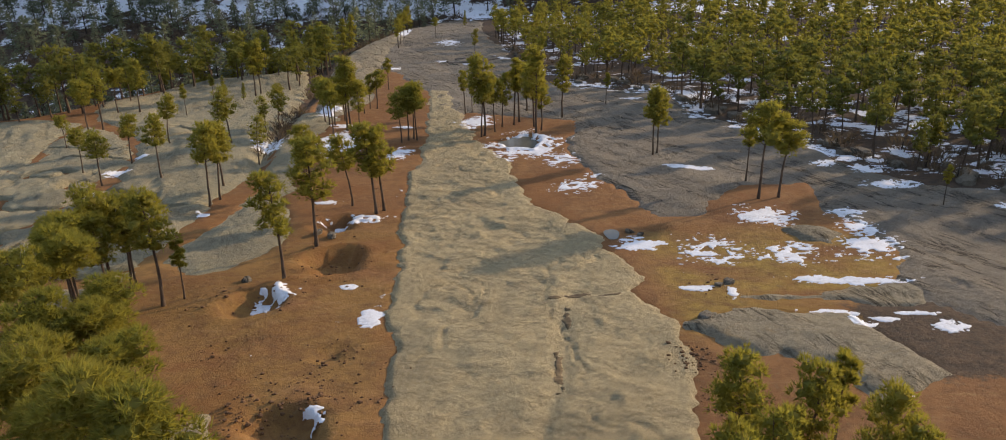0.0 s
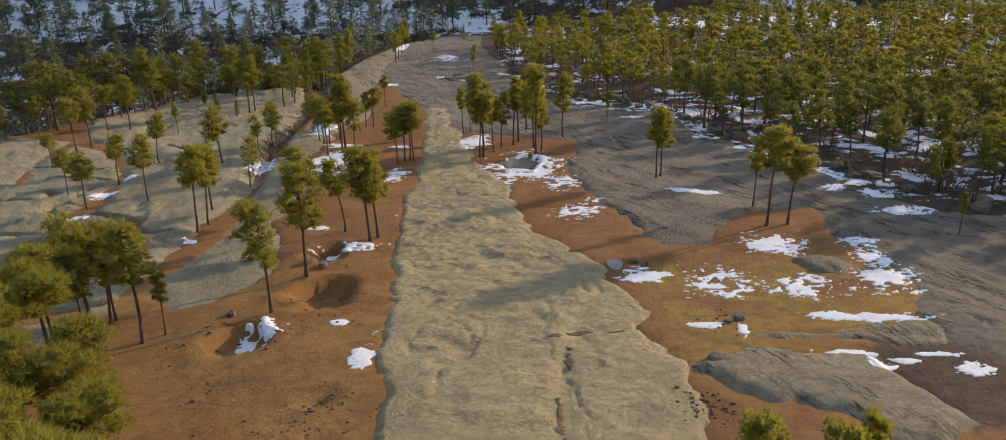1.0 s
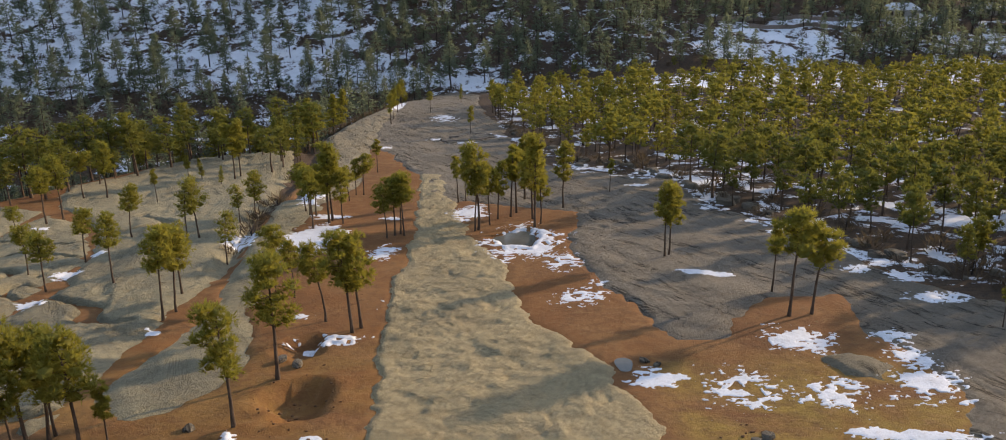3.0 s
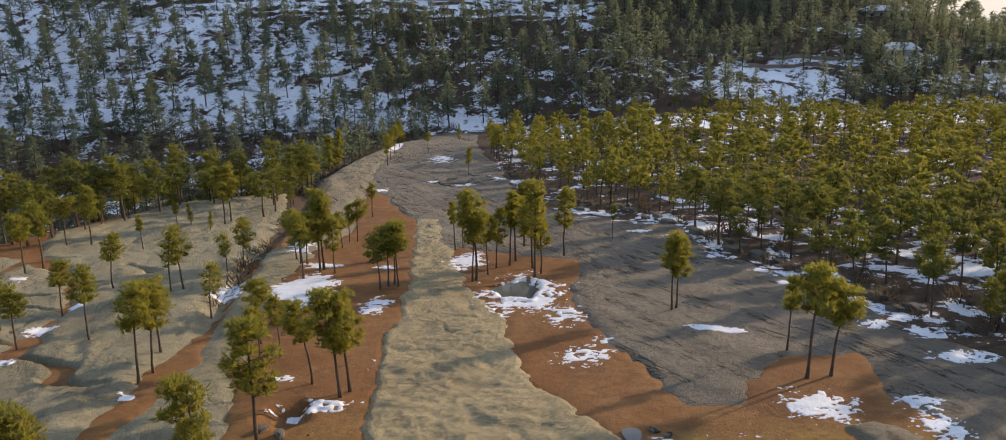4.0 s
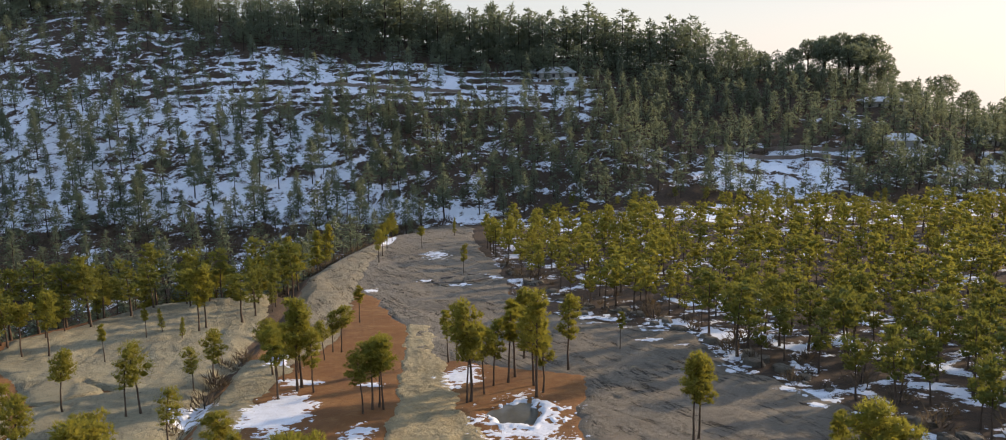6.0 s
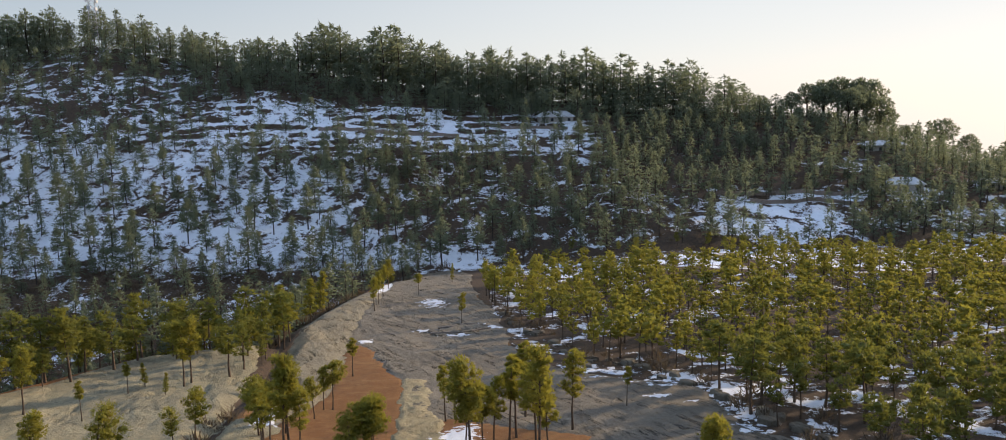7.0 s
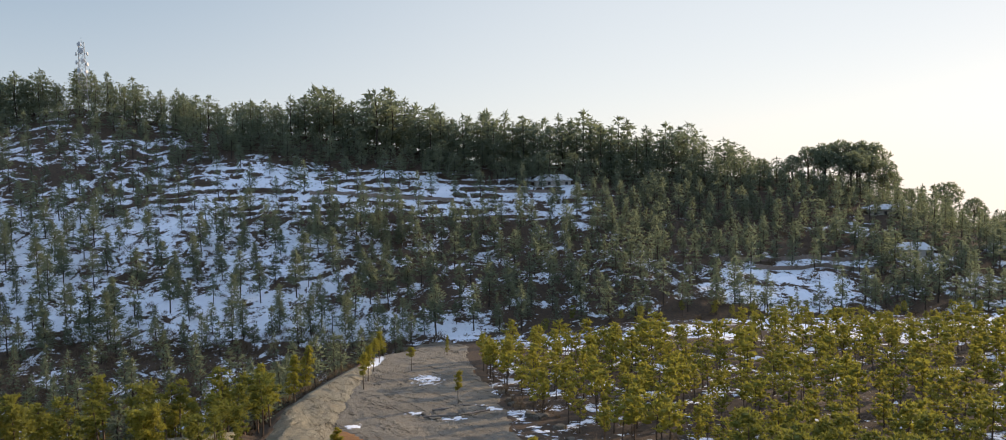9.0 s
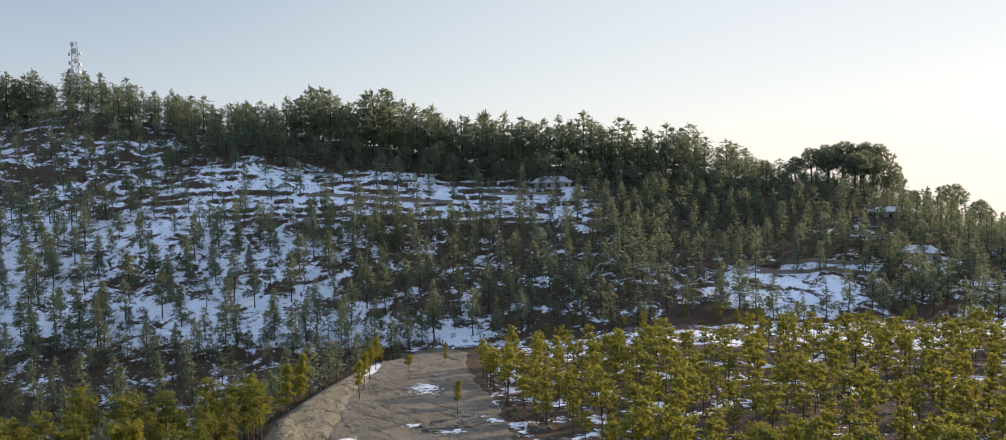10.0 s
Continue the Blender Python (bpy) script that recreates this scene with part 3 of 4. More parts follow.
# ---- snow left in patches: x, y, half width, half depth, raggedness ----
SNOW_LEFT = [(-8.4, 47.5, 0.75, 1.1, 0.4), (-10.4, 52.2, 0.6, 0.5, 0.4), (-14.9, 50.7, 1.3, 1.9, 0.5), (-9.7, 36.8, 0.6, 0.9, 0.6),
             (-11.8, 66.0, 2.9, 0.9, 0.5), (-37.6, 82.0, 1.2, 1.2, 0.6), (-18.2, 92.0, 2.8, 5.6, 0.3), (-10.9, 86.5, 1.3, 2.6, 0.9), (-18.5, 101.4, 2.1, 1.2, 0.5),
             (-22.3, 109.6, 1.4, 3.0, 0.6), (-11.5, 100.5, 1.3, 0.9, 0.7), (-15.1, 70.9, 1.1, 0.6, 0.7), (-36.6, 73.9, 1.0, 1.2, 0.6), (-24.7, 67.9, 0.8, 0.6, 0.7),
             (-25.6, 92.7, 1.5, 3.0, 0.9), (-47.5, 97.0, 0.9, 0.8, 0.5), (-37.6, 88.3, 0.7, 0.8, 0.6)]
SNOW_RIGHT = [(9.2, 59.2, 1.76, 1.41, 0.7), (14.2, 57.4, 2.29, 2.82, 1.3), (20.0, 64.6, 2.46, 2.64, 1.0), (19.3, 56.4, 2.55, 1.94, 1.1), (25.1, 57.3, 2.11, 2.64, 1.4), (21.2, 51.5, 3.87, 0.7, 0.6), (11.4, 50.8, 1.14, 0.53, 0.4), (13.5, 50.1, 0.44, 1.06, 0.7), (18.2, 47.0, 1.85, 0.4, 0.5), (21.0, 46.0, 1.06, 0.44, 0.4), (19.5, 45.3, 0.88, 0.62, 0.6), (24.1, 44.9, 1.0, 0.8, 1.1), (26.3, 64.6, 1.5, 1.32, 1.2), (23.0, 46.6, 1.41, 0.35, 0.5), (5.6, 83.4, 1.5, 2.82, 0.9), (6.1, 73.7, 2.38, 1.94, 1.0), (17.5, 79.0, 2.55, 0.88, 0.7), (27.1, 91.7, 0.79, 0.97, 0.5), (33.2, 81.8, 0.79, 1.23, 0.7)]
SNOW_FAR = [(33.1, 78.0, 1.2, 1.4, 0.8), (33.4, 72.4, 2.4, 1.3, 0.9), (30.1, 79.4, 1.2, 1.2, 0.8), (11.7, 129.5, 1.5, 2.2, 0.8), (24.7, 109.5, 1.6, 3.6, 1.0),
            (7.8, 77.1, 0.9, 0.9, 0.9), (26.0, 61.5, 1.5, 1.5, 1.2), (-3.3, 102.6, 2.3, 3.8, 0.7), (-22.3, 206, 1.3, 9, 0.6), (-10.4, 184, 2.6, 5.5, 1.0),
            (-6.4, 153.5, 1.8, 2.2, 0.9), (-18.1, 148.8, 1.0, 1.6, 0.6), (-1.6, 156.5, 2.0, 2.4, 1.1), (-10, 156, 1.7, 1.6, 0.8), (-4.7, 151.2, 2.4, 1.4, 0.8), (0.8, 156.6, 1.6, 1.3, 0.9), (3.3, 208, 1.8, 4.5, 0.9), (4.9, 194, 2.2, 5.5, 1.0), (4.6, 181, 2.0, 3.6, 1.0), (7.2, 170, 1.8, 3.4, 1.0), (1.6, 224, 1.6, 4.0, 0.8)]


def build_patch(x0, y0, rx, ry, ragged, seed, hole=None, name="snow_patch", mat=M_SNOW, label="patch of old granular snow melting on the ground", category="snow"):
    step = 0.09 if y0 < 70 else 0.14 if y0 < 110 else 0.4
    m = 1.35
    xs, ys = np.arange(x0 - rx * m, x0 + rx * m, step), np.arange(y0 - ry * m, y0 + ry * m, step)
    gx, gy = np.meshgrid(xs, ys)
    a = 0.35 * fbm(np.array([x0 / 3]), np.array([y0 / 3]), 501)[0]
    u, w = (gx - x0) * math.cos(a) + (gy - y0) * math.sin(a), -(gx - x0) * math.sin(a) + (gy - y0) * math.cos(a)
    field = 1 - (u / rx) ** 2 - (w / ry) ** 2
    field = np.maximum(field, -1.5) + 0.80 * fbm(gx / 1.9, gy / 1.1, seed, 3) + (0.35 + ragged) * np.clip(1.15 - field, 0.25, 1.1) * (1.1 * fbm(gx / 0.60, gy / 0.36, seed + 5, 3) + 0.8 * fbm(gx / 0.22, gy / 0.16, seed + 9, 2) - 0.22) - 0.05
    pocks = smooth(-0.02, 0.22, fbm(gx / 0.46, gy / 0.40, seed + 3, 2)) * smooth(-0.40, 0.0, fbm(gx / 1.6, gy / 1.6, seed + 4, 2))
    field = field - 1.9 * max(0.0, ragged - 0.42) * pocks * (mat is M_SNOW)
    if hole:
        q = np.hypot((gx - hole[0]) / hole[2], (gy - hole[1]) / hole[3])
        field = np.minimum(field - 0.35 * smooth(0.2, -0.6, (gx - hole[0]) / 3) * smooth(-2, 2, gy - hole[1]), 2.0 * (q - 1) + 0.5 * fbm(gx / 0.8, gy / 0.8, 577, 3))
    z = top(gx, gy) + np.clip(0.10 * field, -0.16, 0.035)
    v, f = sheet(xs, ys, z, field > -0.12)
    if len(f) > 3:
        tagged(new(name, mesh_of(name, v, f, mat)), label, category, category + " patches")


for i, row in enumerate(SNOW_LEFT + SNOW_RIGHT + SNOW_FAR):
    build_patch(*row, 600 + 11 * i)
build_patch(2.4, 90.6, 4.0, 6.0, 0.7, 590, (1.8, 92.0, 1.9, 2.3))

# small ragged remains of snow along the wood's edge
rng = random.Random(71)
for i in range(46):
    x = rng.uniform(4, 46)
    y = float(np.interp(x, [3, 12, 23, 30, 38, 60], [160, 131, 112, 92, 74, 62])) + rng.uniform(-9, 3)
    build_patch(x, y, rng.uniform(0.5, 1.7), rng.uniform(0.35, 1.0), 1.0, 900 + 7 * i)

# earth gathered in the hollows of the slab
for i, (x, y, rx, ry, rag) in enumerate(((3.9, 49.9, 0.75, 0.30, 0.4), (5.9, 49.8, 0.70, 0.24, 0.4), (2.5, 49.4, 0.4, 0.2, 0.5), (3.0, 46.4, 0.24, 1.9, 1.3), (2.1, 41.0, 0.24, 2.4, 1.4))):
    build_patch(x, y, rx, ry, rag, 1300 + 9 * i, None, "soil_patch", M_EARTH, "dark earth and dead grass in a rock hollow", "soil")


# ---- helpers for things ----
def part(name, me, parent, label=""):
    ob = new(name, me)
    ob.parent = parent
    if label:
        tagged(ob, label)
    return ob


def bm_mesh(name, bm, mat):
    me = bpy.data.meshes.new(name)
    bm.to_mesh(me)
    bm.free()
    me.materials.append(mat)
    return me


def tube(path, radii, sides=7):
    """Vertices and quads of a tapered tube along a path."""
    path = np.asarray(path, float)
    v, f = [], []
    for i, (p, r) in enumerate(zip(path, radii)):
        d = path[min(i + 1, len(path) - 1)] - path[max(i - 1, 0)]
        d = d / (np.linalg.norm(d) + 1e-9)
        u = np.cross(d, (0.3, 0.9, 0.2))
        u = u / np.linalg.norm(u)
        w = np.cross(d, u)
        for k in range(sides):
            a = 2 * math.pi * k / sides
            v.append(p + r * (math.cos(a) * u + math.sin(a) * w))
    for i in range(len(path) - 1):
        for k in range(sides):
            a, b = i * sides + k, i * sides + (k + 1) % sides
            f.append((a, b, b + sides, a + sides))
    return np.array(v), np.array(f)


def join(pieces):
    vs, fs, n = [], [], 0
    for v, f in pieces:
        vs.append(v)
        fs.append(f + n)
        n += len(v)
    return np.concatenate(vs), np.concatenate(fs)


def blades(rng, roots, ways, length, width):
    """Slim triangles that stand at roots and point along ways."""
    n = len(roots)
    ways = ways / (np.linalg.norm(ways, axis=1, keepdims=True) + 1e-9)
    across = np.cross(ways, rng.normal(size=(n, 3)))
    across = across / (np.linalg.norm(across, axis=1, keepdims=True) + 1e-9)
    L = (length * rng.uniform(0.7, 1.25, n))[:, None]
    v = np.stack([roots - across * width / 2, roots + across * width / 2, roots + ways * L], 1).reshape(-1, 3)
    return v, np.arange(3 * n).reshape(-1, 3)


def heart():
    bm = bmesh.new()
    bmesh.ops.create_icosphere(bm, subdivisions=1, radius=1)
    v, f = np.array([tuple(p.co) for p in bm.verts]), np.array([[p.index for p in q.verts] for q in bm.faces])
    bm.free()
    return v, f


HEART_V, HEART_F = heart()


def pine(seed, kind, tufts, per_tuft, length, width, plain=False):
    """A pine of about 8 m: trunk with limbs, and a crown of needle tufts gathered in clumps."""
    rng = np.random.default_rng(seed)
    H = 8.0
    bend = rng.normal(0, 0.12, 2)
    hs = np.linspace(0, 1, 9)
    wob = rng.normal(0, 0.035, (9, 2)).cumsum(0)
    path = np.stack([bend[0] * hs**2 * 3 + wob[:, 0], bend[1] * hs**2 * 3 + wob[:, 1], hs * H * 0.97], 1)
    rad = 0.100 * (1 - hs) ** 0.75 + 0.015
    rad[0] *= 1.35
    wood = [tube(path, rad)]

    def stem(h):
        return np.array([np.interp(h, path[:, 2], path[:, k]) for k in range(3)])

    low, spread, n = {"round": (0.52, 1.50, 20), "tall": (0.42, 1.12, 24), "flat": (0.60, 1.7, 18), "young": (0.18, 1.1, 22), "thin": (0.55, 0.85, 14), "bushy": (0.45, 1.65, 20)}[kind]
    if plain:
        n, low = int(n * 0.8), low - 0.10
    clumps = []
    ball = kind in ("round", "flat", "bushy")
    lop = rng.normal(0, 0.16, 2) * spread
    for i in range(n):
        t = (i + rng.uniform(0, 1)) / n
        h = H * (low + (0.95 - low) * t)
        if kind == "young":
            w = spread * (1 - 0.85 * t)
        elif kind == "tall":
            w = spread * (0.55 + 0.55 * math.sin(math.pi * min(1, 0.12 + t * 0.95)))
        elif kind == "flat":
            w = spread * math.sqrt(max(0.05, 1 - (1.2 * t - 0.45) ** 2))
        else:
            w = spread * math.sqrt(max(0.06, 1 - (1.75 * t - 0.78) ** 2))
        a = 2.4 * i + rng.uniform(-0.6, 0.6)
        out = w * (rng.uniform(0.25, 0.80) if ball else rng.uniform(0.25, 0.9))
        base = stem(h - 0.15 - 0.25 * out)
        c = stem(h) + np.array([math.cos(a) * out + lop[0] * t, math.sin(a) * out + lop[1] * t, 0.0])
        r = spread * rng.uniform(0.32, 0.50) * (0.6 if kind in ("young", "thin") and t > 0.7 else 1)
        clumps.append((c, r))
        wood.append(tube([base, (base + c) / 2 - (0, 0, 0.05), c], [0.035, 0.024, 0.010], 3))
    for i in range(3):
        h = H * rng.uniform(0.25, low) if low > 0.3 else H * 0.2
        a = rng.uniform(0, 6.28)
        b = stem(h)
        wood.append(tube([b, b + np.array([math.cos(a), math.sin(a), 0.15]) * rng.uniform(0.25, 0.6)], [0.02, 0.006], 3))
    if plain:
        wood = [tube(path[::2], rad[::2], 4)]
    wv, wf = join(wood)
    roots, ways, hearts = [], [], []
    each = max(1, tufts // len(clumps))
    for c, r in clumps:
        d = rng.normal(size=(each, 3))
        d = d / np.linalg.norm(d, axis=1, keepdims=True)
        d[:, 2] = np.where(d[:, 2] < -0.35, -d[:, 2] * 0.6, d[:, 2])
        p = c + d * r * np.array([1.0, 1.0, 0.74]) * rng.uniform(0.45, 1.0, (each, 1)) ** 0.5
        for q in range(per_tuft):
            roots.append(p)
            ways.append(d * 0.8 + rng.normal(0, 0.5, (each, 3)) + (0, 0, 0.4))
        # the close-grown heart of the clump, through which no light shows
        hv = HEART_V * (r * rng.uniform(0.35, 0.70, (12, 1))) * np.array([1.0, 1.0, 0.68]) + c
        hearts.append((hv, HEART_F))
    v, f = join([blades(rng, np.concatenate(roots), np.concatenate(ways), length, width)] + hearts)
    return (wv, wf), (v, f)


def fir(seed, sprays, length, width, shape="fir"):
    """A far conifer of about 10 m: tiers of spreading branches with gaps between them."""
    rng = np.random.default_rng(seed)
    H = 10.0
    bend = rng.normal(0, 0.22, 2)
    wood = [tube([(0, 0, 0), (bend[0], bend[1], H * 0.5), (0, 0, H * 0.98)], [0.16, 0.10, 0.02], 5)]
    start = {"fir": 0.15, "bare": 0.32, "broad": 0.12, "sparse": 0.30}[shape]
    tiers = {"fir": 19, "bare": 15, "broad": 15, "sparse": 13}[shape]
    roots, ways = [], []
    for i in range(tiers):
        t = (i + rng.uniform(0.1, 0.9)) / tiers
        wide = {"fir": 2.5 * (1 - t) ** 0.9 + 0.25, "bare": 1.9 * math.sqrt(max(0.06, 1 - (1.45 * t - 0.42) ** 2)),
                "broad": 3.6 * math.sqrt(max(0.06, 1 - (1.6 * t - 0.6) ** 2)), "sparse": 2.1 * (1 - t) ** 0.6 + 0.2}[shape]
        h = H * (start + (0.97 - start) * t)
        for _ in range(rng.integers(4, 7) if shape != "sparse" else rng.integers(2, 5)):
            a, reach = rng.uniform(0, 6.28), wide * rng.uniform(0.5, 1.2)
            n = max(3, int(sprays / tiers / 4 * (0.4 + 0.6 * reach / 2)))
            u = rng.uniform(0.15, 1.0, n)
            d = np.array([math.cos(a), math.sin(a), 0.0])
            p = np.outer(u * reach, d) + np.stack([np.zeros(n), np.zeros(n), h - 0.20 * reach * u + 0.16 * reach * u**2], 1)
            p = p + rng.normal(0, 0.13, (n, 3)) * (0.4 + u[:, None]) * np.array([1.5, 1.5, 1.5])
            roots.append(p)
            ways.append(d * 0.9 + rng.normal(0, 0.55, (n, 3)) * np.array([1, 1, 0.8]) + (0, 0, 0.15))
    tip = np.stack([rng.normal(0, 0.08, 10), rng.normal(0, 0.08, 10), H * rng.uniform(0.9, 0.99, 10)], 1)
    roots.append(tip)
    ways.append(rng.normal(0, 0.5, (10, 3)) + (0, 0, 0.8))
    v, f = blades(rng, np.concatenate(roots), np.concatenate(ways), length, width)
    return join(wood), (v, f)


LABELS = {"round": "young pine with a bare trunk and rounded olive-green crown",
          "flat": "young pine with a bare trunk and broad bushy crown",
          "tall": "slender pine with olive foliage down most of its trunk",
          "thin": "thin sparse pine with a small tufted crown",
          "bushy": "stout pine with a deep bushy olive-green crown",
          "young": "small bushy conical pine sapling",
          "fir": "dark conifer with layered branches on the snowy slope",
          "scrub": "sparse twiggy olive scrub tree"}
stock = {}


def plant(kind, variant, x, y, h, turn, detail, group, sink=0.12, lean=(0, 0), girth=1.0):
    """Stands one tree; the first of each sort is built, the others are copies of it."""
    key = (kind, variant, detail)
    z = float(top(np.array([x]), np.array([y]))[0]) - sink
    full = 10.0 if kind == "fir" else 8.0
    m = pose(x, y, z, lean[0], lean[1], turn) @ Matrix.Diagonal((girth * h / full, girth * h / full, h / full, 1))
    if key in stock:
        first = stock[key]
        return copy_thing(first, m @ Matrix.Diagonal((1 / first.scale.x, 1 / first.scale.y, 1 / first.scale.z, 1)))
    seed = 1000 + 37 * variant + sum(ord(c) for c in kind)
    if kind == "fir":
        (wv, wf), (v, f) = fir(seed, 1000, 0.75, 0.20, ("fir", "sparse", "fir", "bare")[variant % 4])
        mats = (M_BARK_DARK, M_FIR_HAZED)
    elif kind == "scrub":
        (wv, wf), (v, f) = pine(seed, "bushy", 520, 4, 0.42, 0.045)
        mats = (M_BARK, M_PINE)
    else:
        tufts, per, ln, wd = {"near": (740, 6, 0.34, 0.058), "full": (1500, 7, 0.36, 0.040), "mid": (560, 6, 0.36, 0.075), "wood": (260, 5, 0.42, 0.13)}[detail]
        (wv, wf), (v, f) = pine(seed, kind, tufts, per, ln, wd, detail == "wood")
        mats = (M_BARK, M_PINE_SHADED if detail == "wood" else M_PINE)
    root = tagged(new("pine_tree" if kind != "fir" else "conifer_tree"), LABELS[kind], "tree", group)
    part("trunk", mesh_of("trunk", wv, wf, mats[0]), root)
    part("crown", mesh_of("crown", v, f, mats[1], False), root)
    root.matrix_basis = m
    stock[key] = root
    return root


# ---- single pines: x, y, height, sort ----
SORTS = {"b": "bushy", "r": "round", "t": "tall", "f": "flat", "n": "thin", "y": "young", "s": "scrub"}
PINES_SHELF = "-48.3 99.6 6.6 r/-47.7 102 7.3 r/-50.1 112 6.0 f/-47.3 112 7.2 t/-36.7 93.4 5.6 r/-40.5 110 4.4 n/-37.7 85.7 5.2 r/-31.9 78.2 6.0 r/-37.1 77.5 5.6 r/-40.8 81.7 4.7 f/-40 119.6 3.7 n/-39.3 122.5 3.1 y/-35.7 118.9 2.6 y/-35.1 122.9 7.8 t/-34.7 124.1 8.1 t/-30.2 90.8 5.8 s/-29.4 91.7 6.3 s/-24.8 85.3 5.3 s/-47.7 92.8 3.7 f/-25 70.4 7.3 r/-24.7 72.2 6.6 r/-25.4 75.6 6.0 f/-26.9 102.4 5.6 b/-27.5 98.8 4.3 s"
PINES_SOIL = "-10.6 67.6 8.2 t/-10.2 68.6 7.6 t/-12.9 69.8 6.4 r/-16.3 74.7 5.0 r/-18.4 77.5 5.4 f/-17 72.5 5.2 r/-13.8 59.4 8.6 t/-14.7 53.2 7.7 t/-20.8 102.5 5.9 r/-20 101.9 5.5 r/-18 98.6 8.1 t/-17.8 99.6 9 t/-16.4 98.1 6.2 t/-17.7 109.9 4.6 r/-17.5 113.3 4.8 t/-16.5 113.2 5.4 r/-19.4 105 6.4 t/-21.6 104 5.6 f/-11.1 91.7 5.6 r/-10.4 92.8 6.3 r/-10 93.6 6.5 r/-9.5 92.9 6.6 r/-16.6 127.1 5 n/-19.2 96.2 6.6 r"
PINES_POND = "-4.7 108.2 6 n/-3.9 108.8 4.4 n/-2.5 94.9 7.3 r/-2.1 95.1 9.4 r/-1 97.1 6.6 r/-0.1 99.6 6.8 t/2 102.4 8.2 n/3.7 95.8 10.4 t/3.6 99.5 8 t/3.1 108.5 8 n/4.3 97.2 6.4 t/7.3 104.2 7.9 t/1.2 100.5 7.6 n"
PINES_RIDGE = "-4.5 161.2 5.2 t/-13.9 194.2 4.6 f/-20.2 174.9 6.2 t/-20.8 184.5 6.6 t/-21.1 195 6.2 r/-21.4 206.8 6.6 t/-23 228 6.7 t/13.4 110.9 4.3 n/14.7 84 7.2 r/15.1 84.3 7 t/21.1 74.1 6.2 n/39.4 78.4 4.5 n/34.5 66 3.6 n/-8 214 4.5 y"
PINES_NEAR = "-24.2 49.2 6.4 r/-21.4 50 7.6 r/-24.4 52.7 6.6 r/-25.3 52.3 7.4 f/-20.4 51 4.4 n/-24.2 53.2 5.4 r/-25.2 47.5 6.8 f"
PINES_FULL = "-24.0 45.6 6.9 f/-20.6 37.2 6.6 f/-20.3 40.0 6.4 b/-14.4 28.0 8.2 b/-19.0 31.0 6.8 f/-24.9 42.4 6.6 f/-16.6 33.2 6.2 f/-25.7 48.8 6.8 f/-19.2 38.0 6.0 f/-12.2 25.8 7.8 b/-17.2 29.8 6.0 b"
PINES_FRONT = "8.0 30.0 7.0 r/10.5 30.2 6.4 b/12.4 31.5 6.2 n/12.5 28.3 6.8 b/13.2 27.2 5.8 r/8.6 27.0 6.3 b/6.6 26.0 6.4 b"


def plant_rows(text, detail, group, seed, girth=1.0):
    rng = random.Random(seed)
    for row in text.split("/"):
        x, y, h, sort = row.split()
        kind = SORTS[sort]
        plant(kind, rng.randrange(3), float(x), float(y), float(h), rng.uniform(0, 360), detail, group, lean=(rng.uniform(-3, 3), rng.uniform(-3, 3)), girth=girth * rng.uniform(0.9, 1.1))


PINES_EDGE = "-39.6 152 9.2 y/-46 150 8.6 t/-35.5 152.5 9 t/-31.4 156 8.8 y/-32 186 9 y/-37.4 155 8.4 y/-51 147 8 t/-54.5 141 8.4 r/-33 162 7.6 t/-29.6 151 7.4 t/-30.4 170 8 y/-42.8 151 7.6 y/-48.6 151 8.2 y/-57 133 8 t/-60.5 126 7.6 r/-41 147.5 6.4 f"

plant_rows(PINES_EDGE, "mid", "pines along the valley edge", 7, 1.35)
plant_rows(PINES_NEAR, "near", "pines on the reddish soil", 1, 1.12)
plant_rows(PINES_FULL, "full", "stout pines in the foreground", 6, 1.25)
plant_rows(PINES_FRONT, "near", "pines at the foot of the slab", 9, 0.85)
plant_rows(PINES_SOIL, "near", "pines on the reddish soil", 2, 1.04)
plant_rows(PINES_POND, "mid", "pines beside the pool", 3, 0.95)
plant_rows(PINES_RIDGE, "mid", "pines along the rock ridge", 4, 0.85)
plant_rows("20.7 68.9 8.5 f/22.5 69.3 6.9 f", "near", "pines along the rock ridge", 8, 1.12)
plant_rows(PINES_SHELF, "mid", "pines on the rock shelf", 5)


def scatter(rng, n, xlo, xhi, ylo, yhi, gap, fits, taken=None):
    """Places at least gap apart for which fits(x, y) draws true."""
    cell, got = {}, []
    for p in taken or []:
        cell.setdefault((int(p[0] // 6), int(p[1] // 6)), []).append(p)
    for _ in range(n):
        x, y = rng.uniform(xlo, xhi), rng.uniform(ylo, yhi)
        g = gap(x, y)
        if g is None or not fits(x, y):
            continue
        i, j = int(x // 6), int(y // 6)
        if all((x - a) ** 2 + (y - b) ** 2 > g * g for u in (i - 2, i - 1, i, i + 1, i + 2) for v in (j - 2, j - 1, j, j + 1, j + 2) for a, b in cell.get((u, v), ())):
            cell.setdefault((i, j), []).append((x, y))
            got.append((x, y))
    return got


# ---- the pine wood beside the ridge ----
EDGE_X, EDGE_Y = [-5, -3, 3, 8.5, 12, 19, 23, 25, 30, 33, 37, 60, 120], [236, 213, 163, 143, 132, 127, 121, 107, 97, 85, 75, 62, 50]


def in_wood(x, y):
    return y > np.interp(x, EDGE_X, EDGE_Y) and x < 26 + 0.56 * y and y < 208 + 6 * math.sin(x / 9)


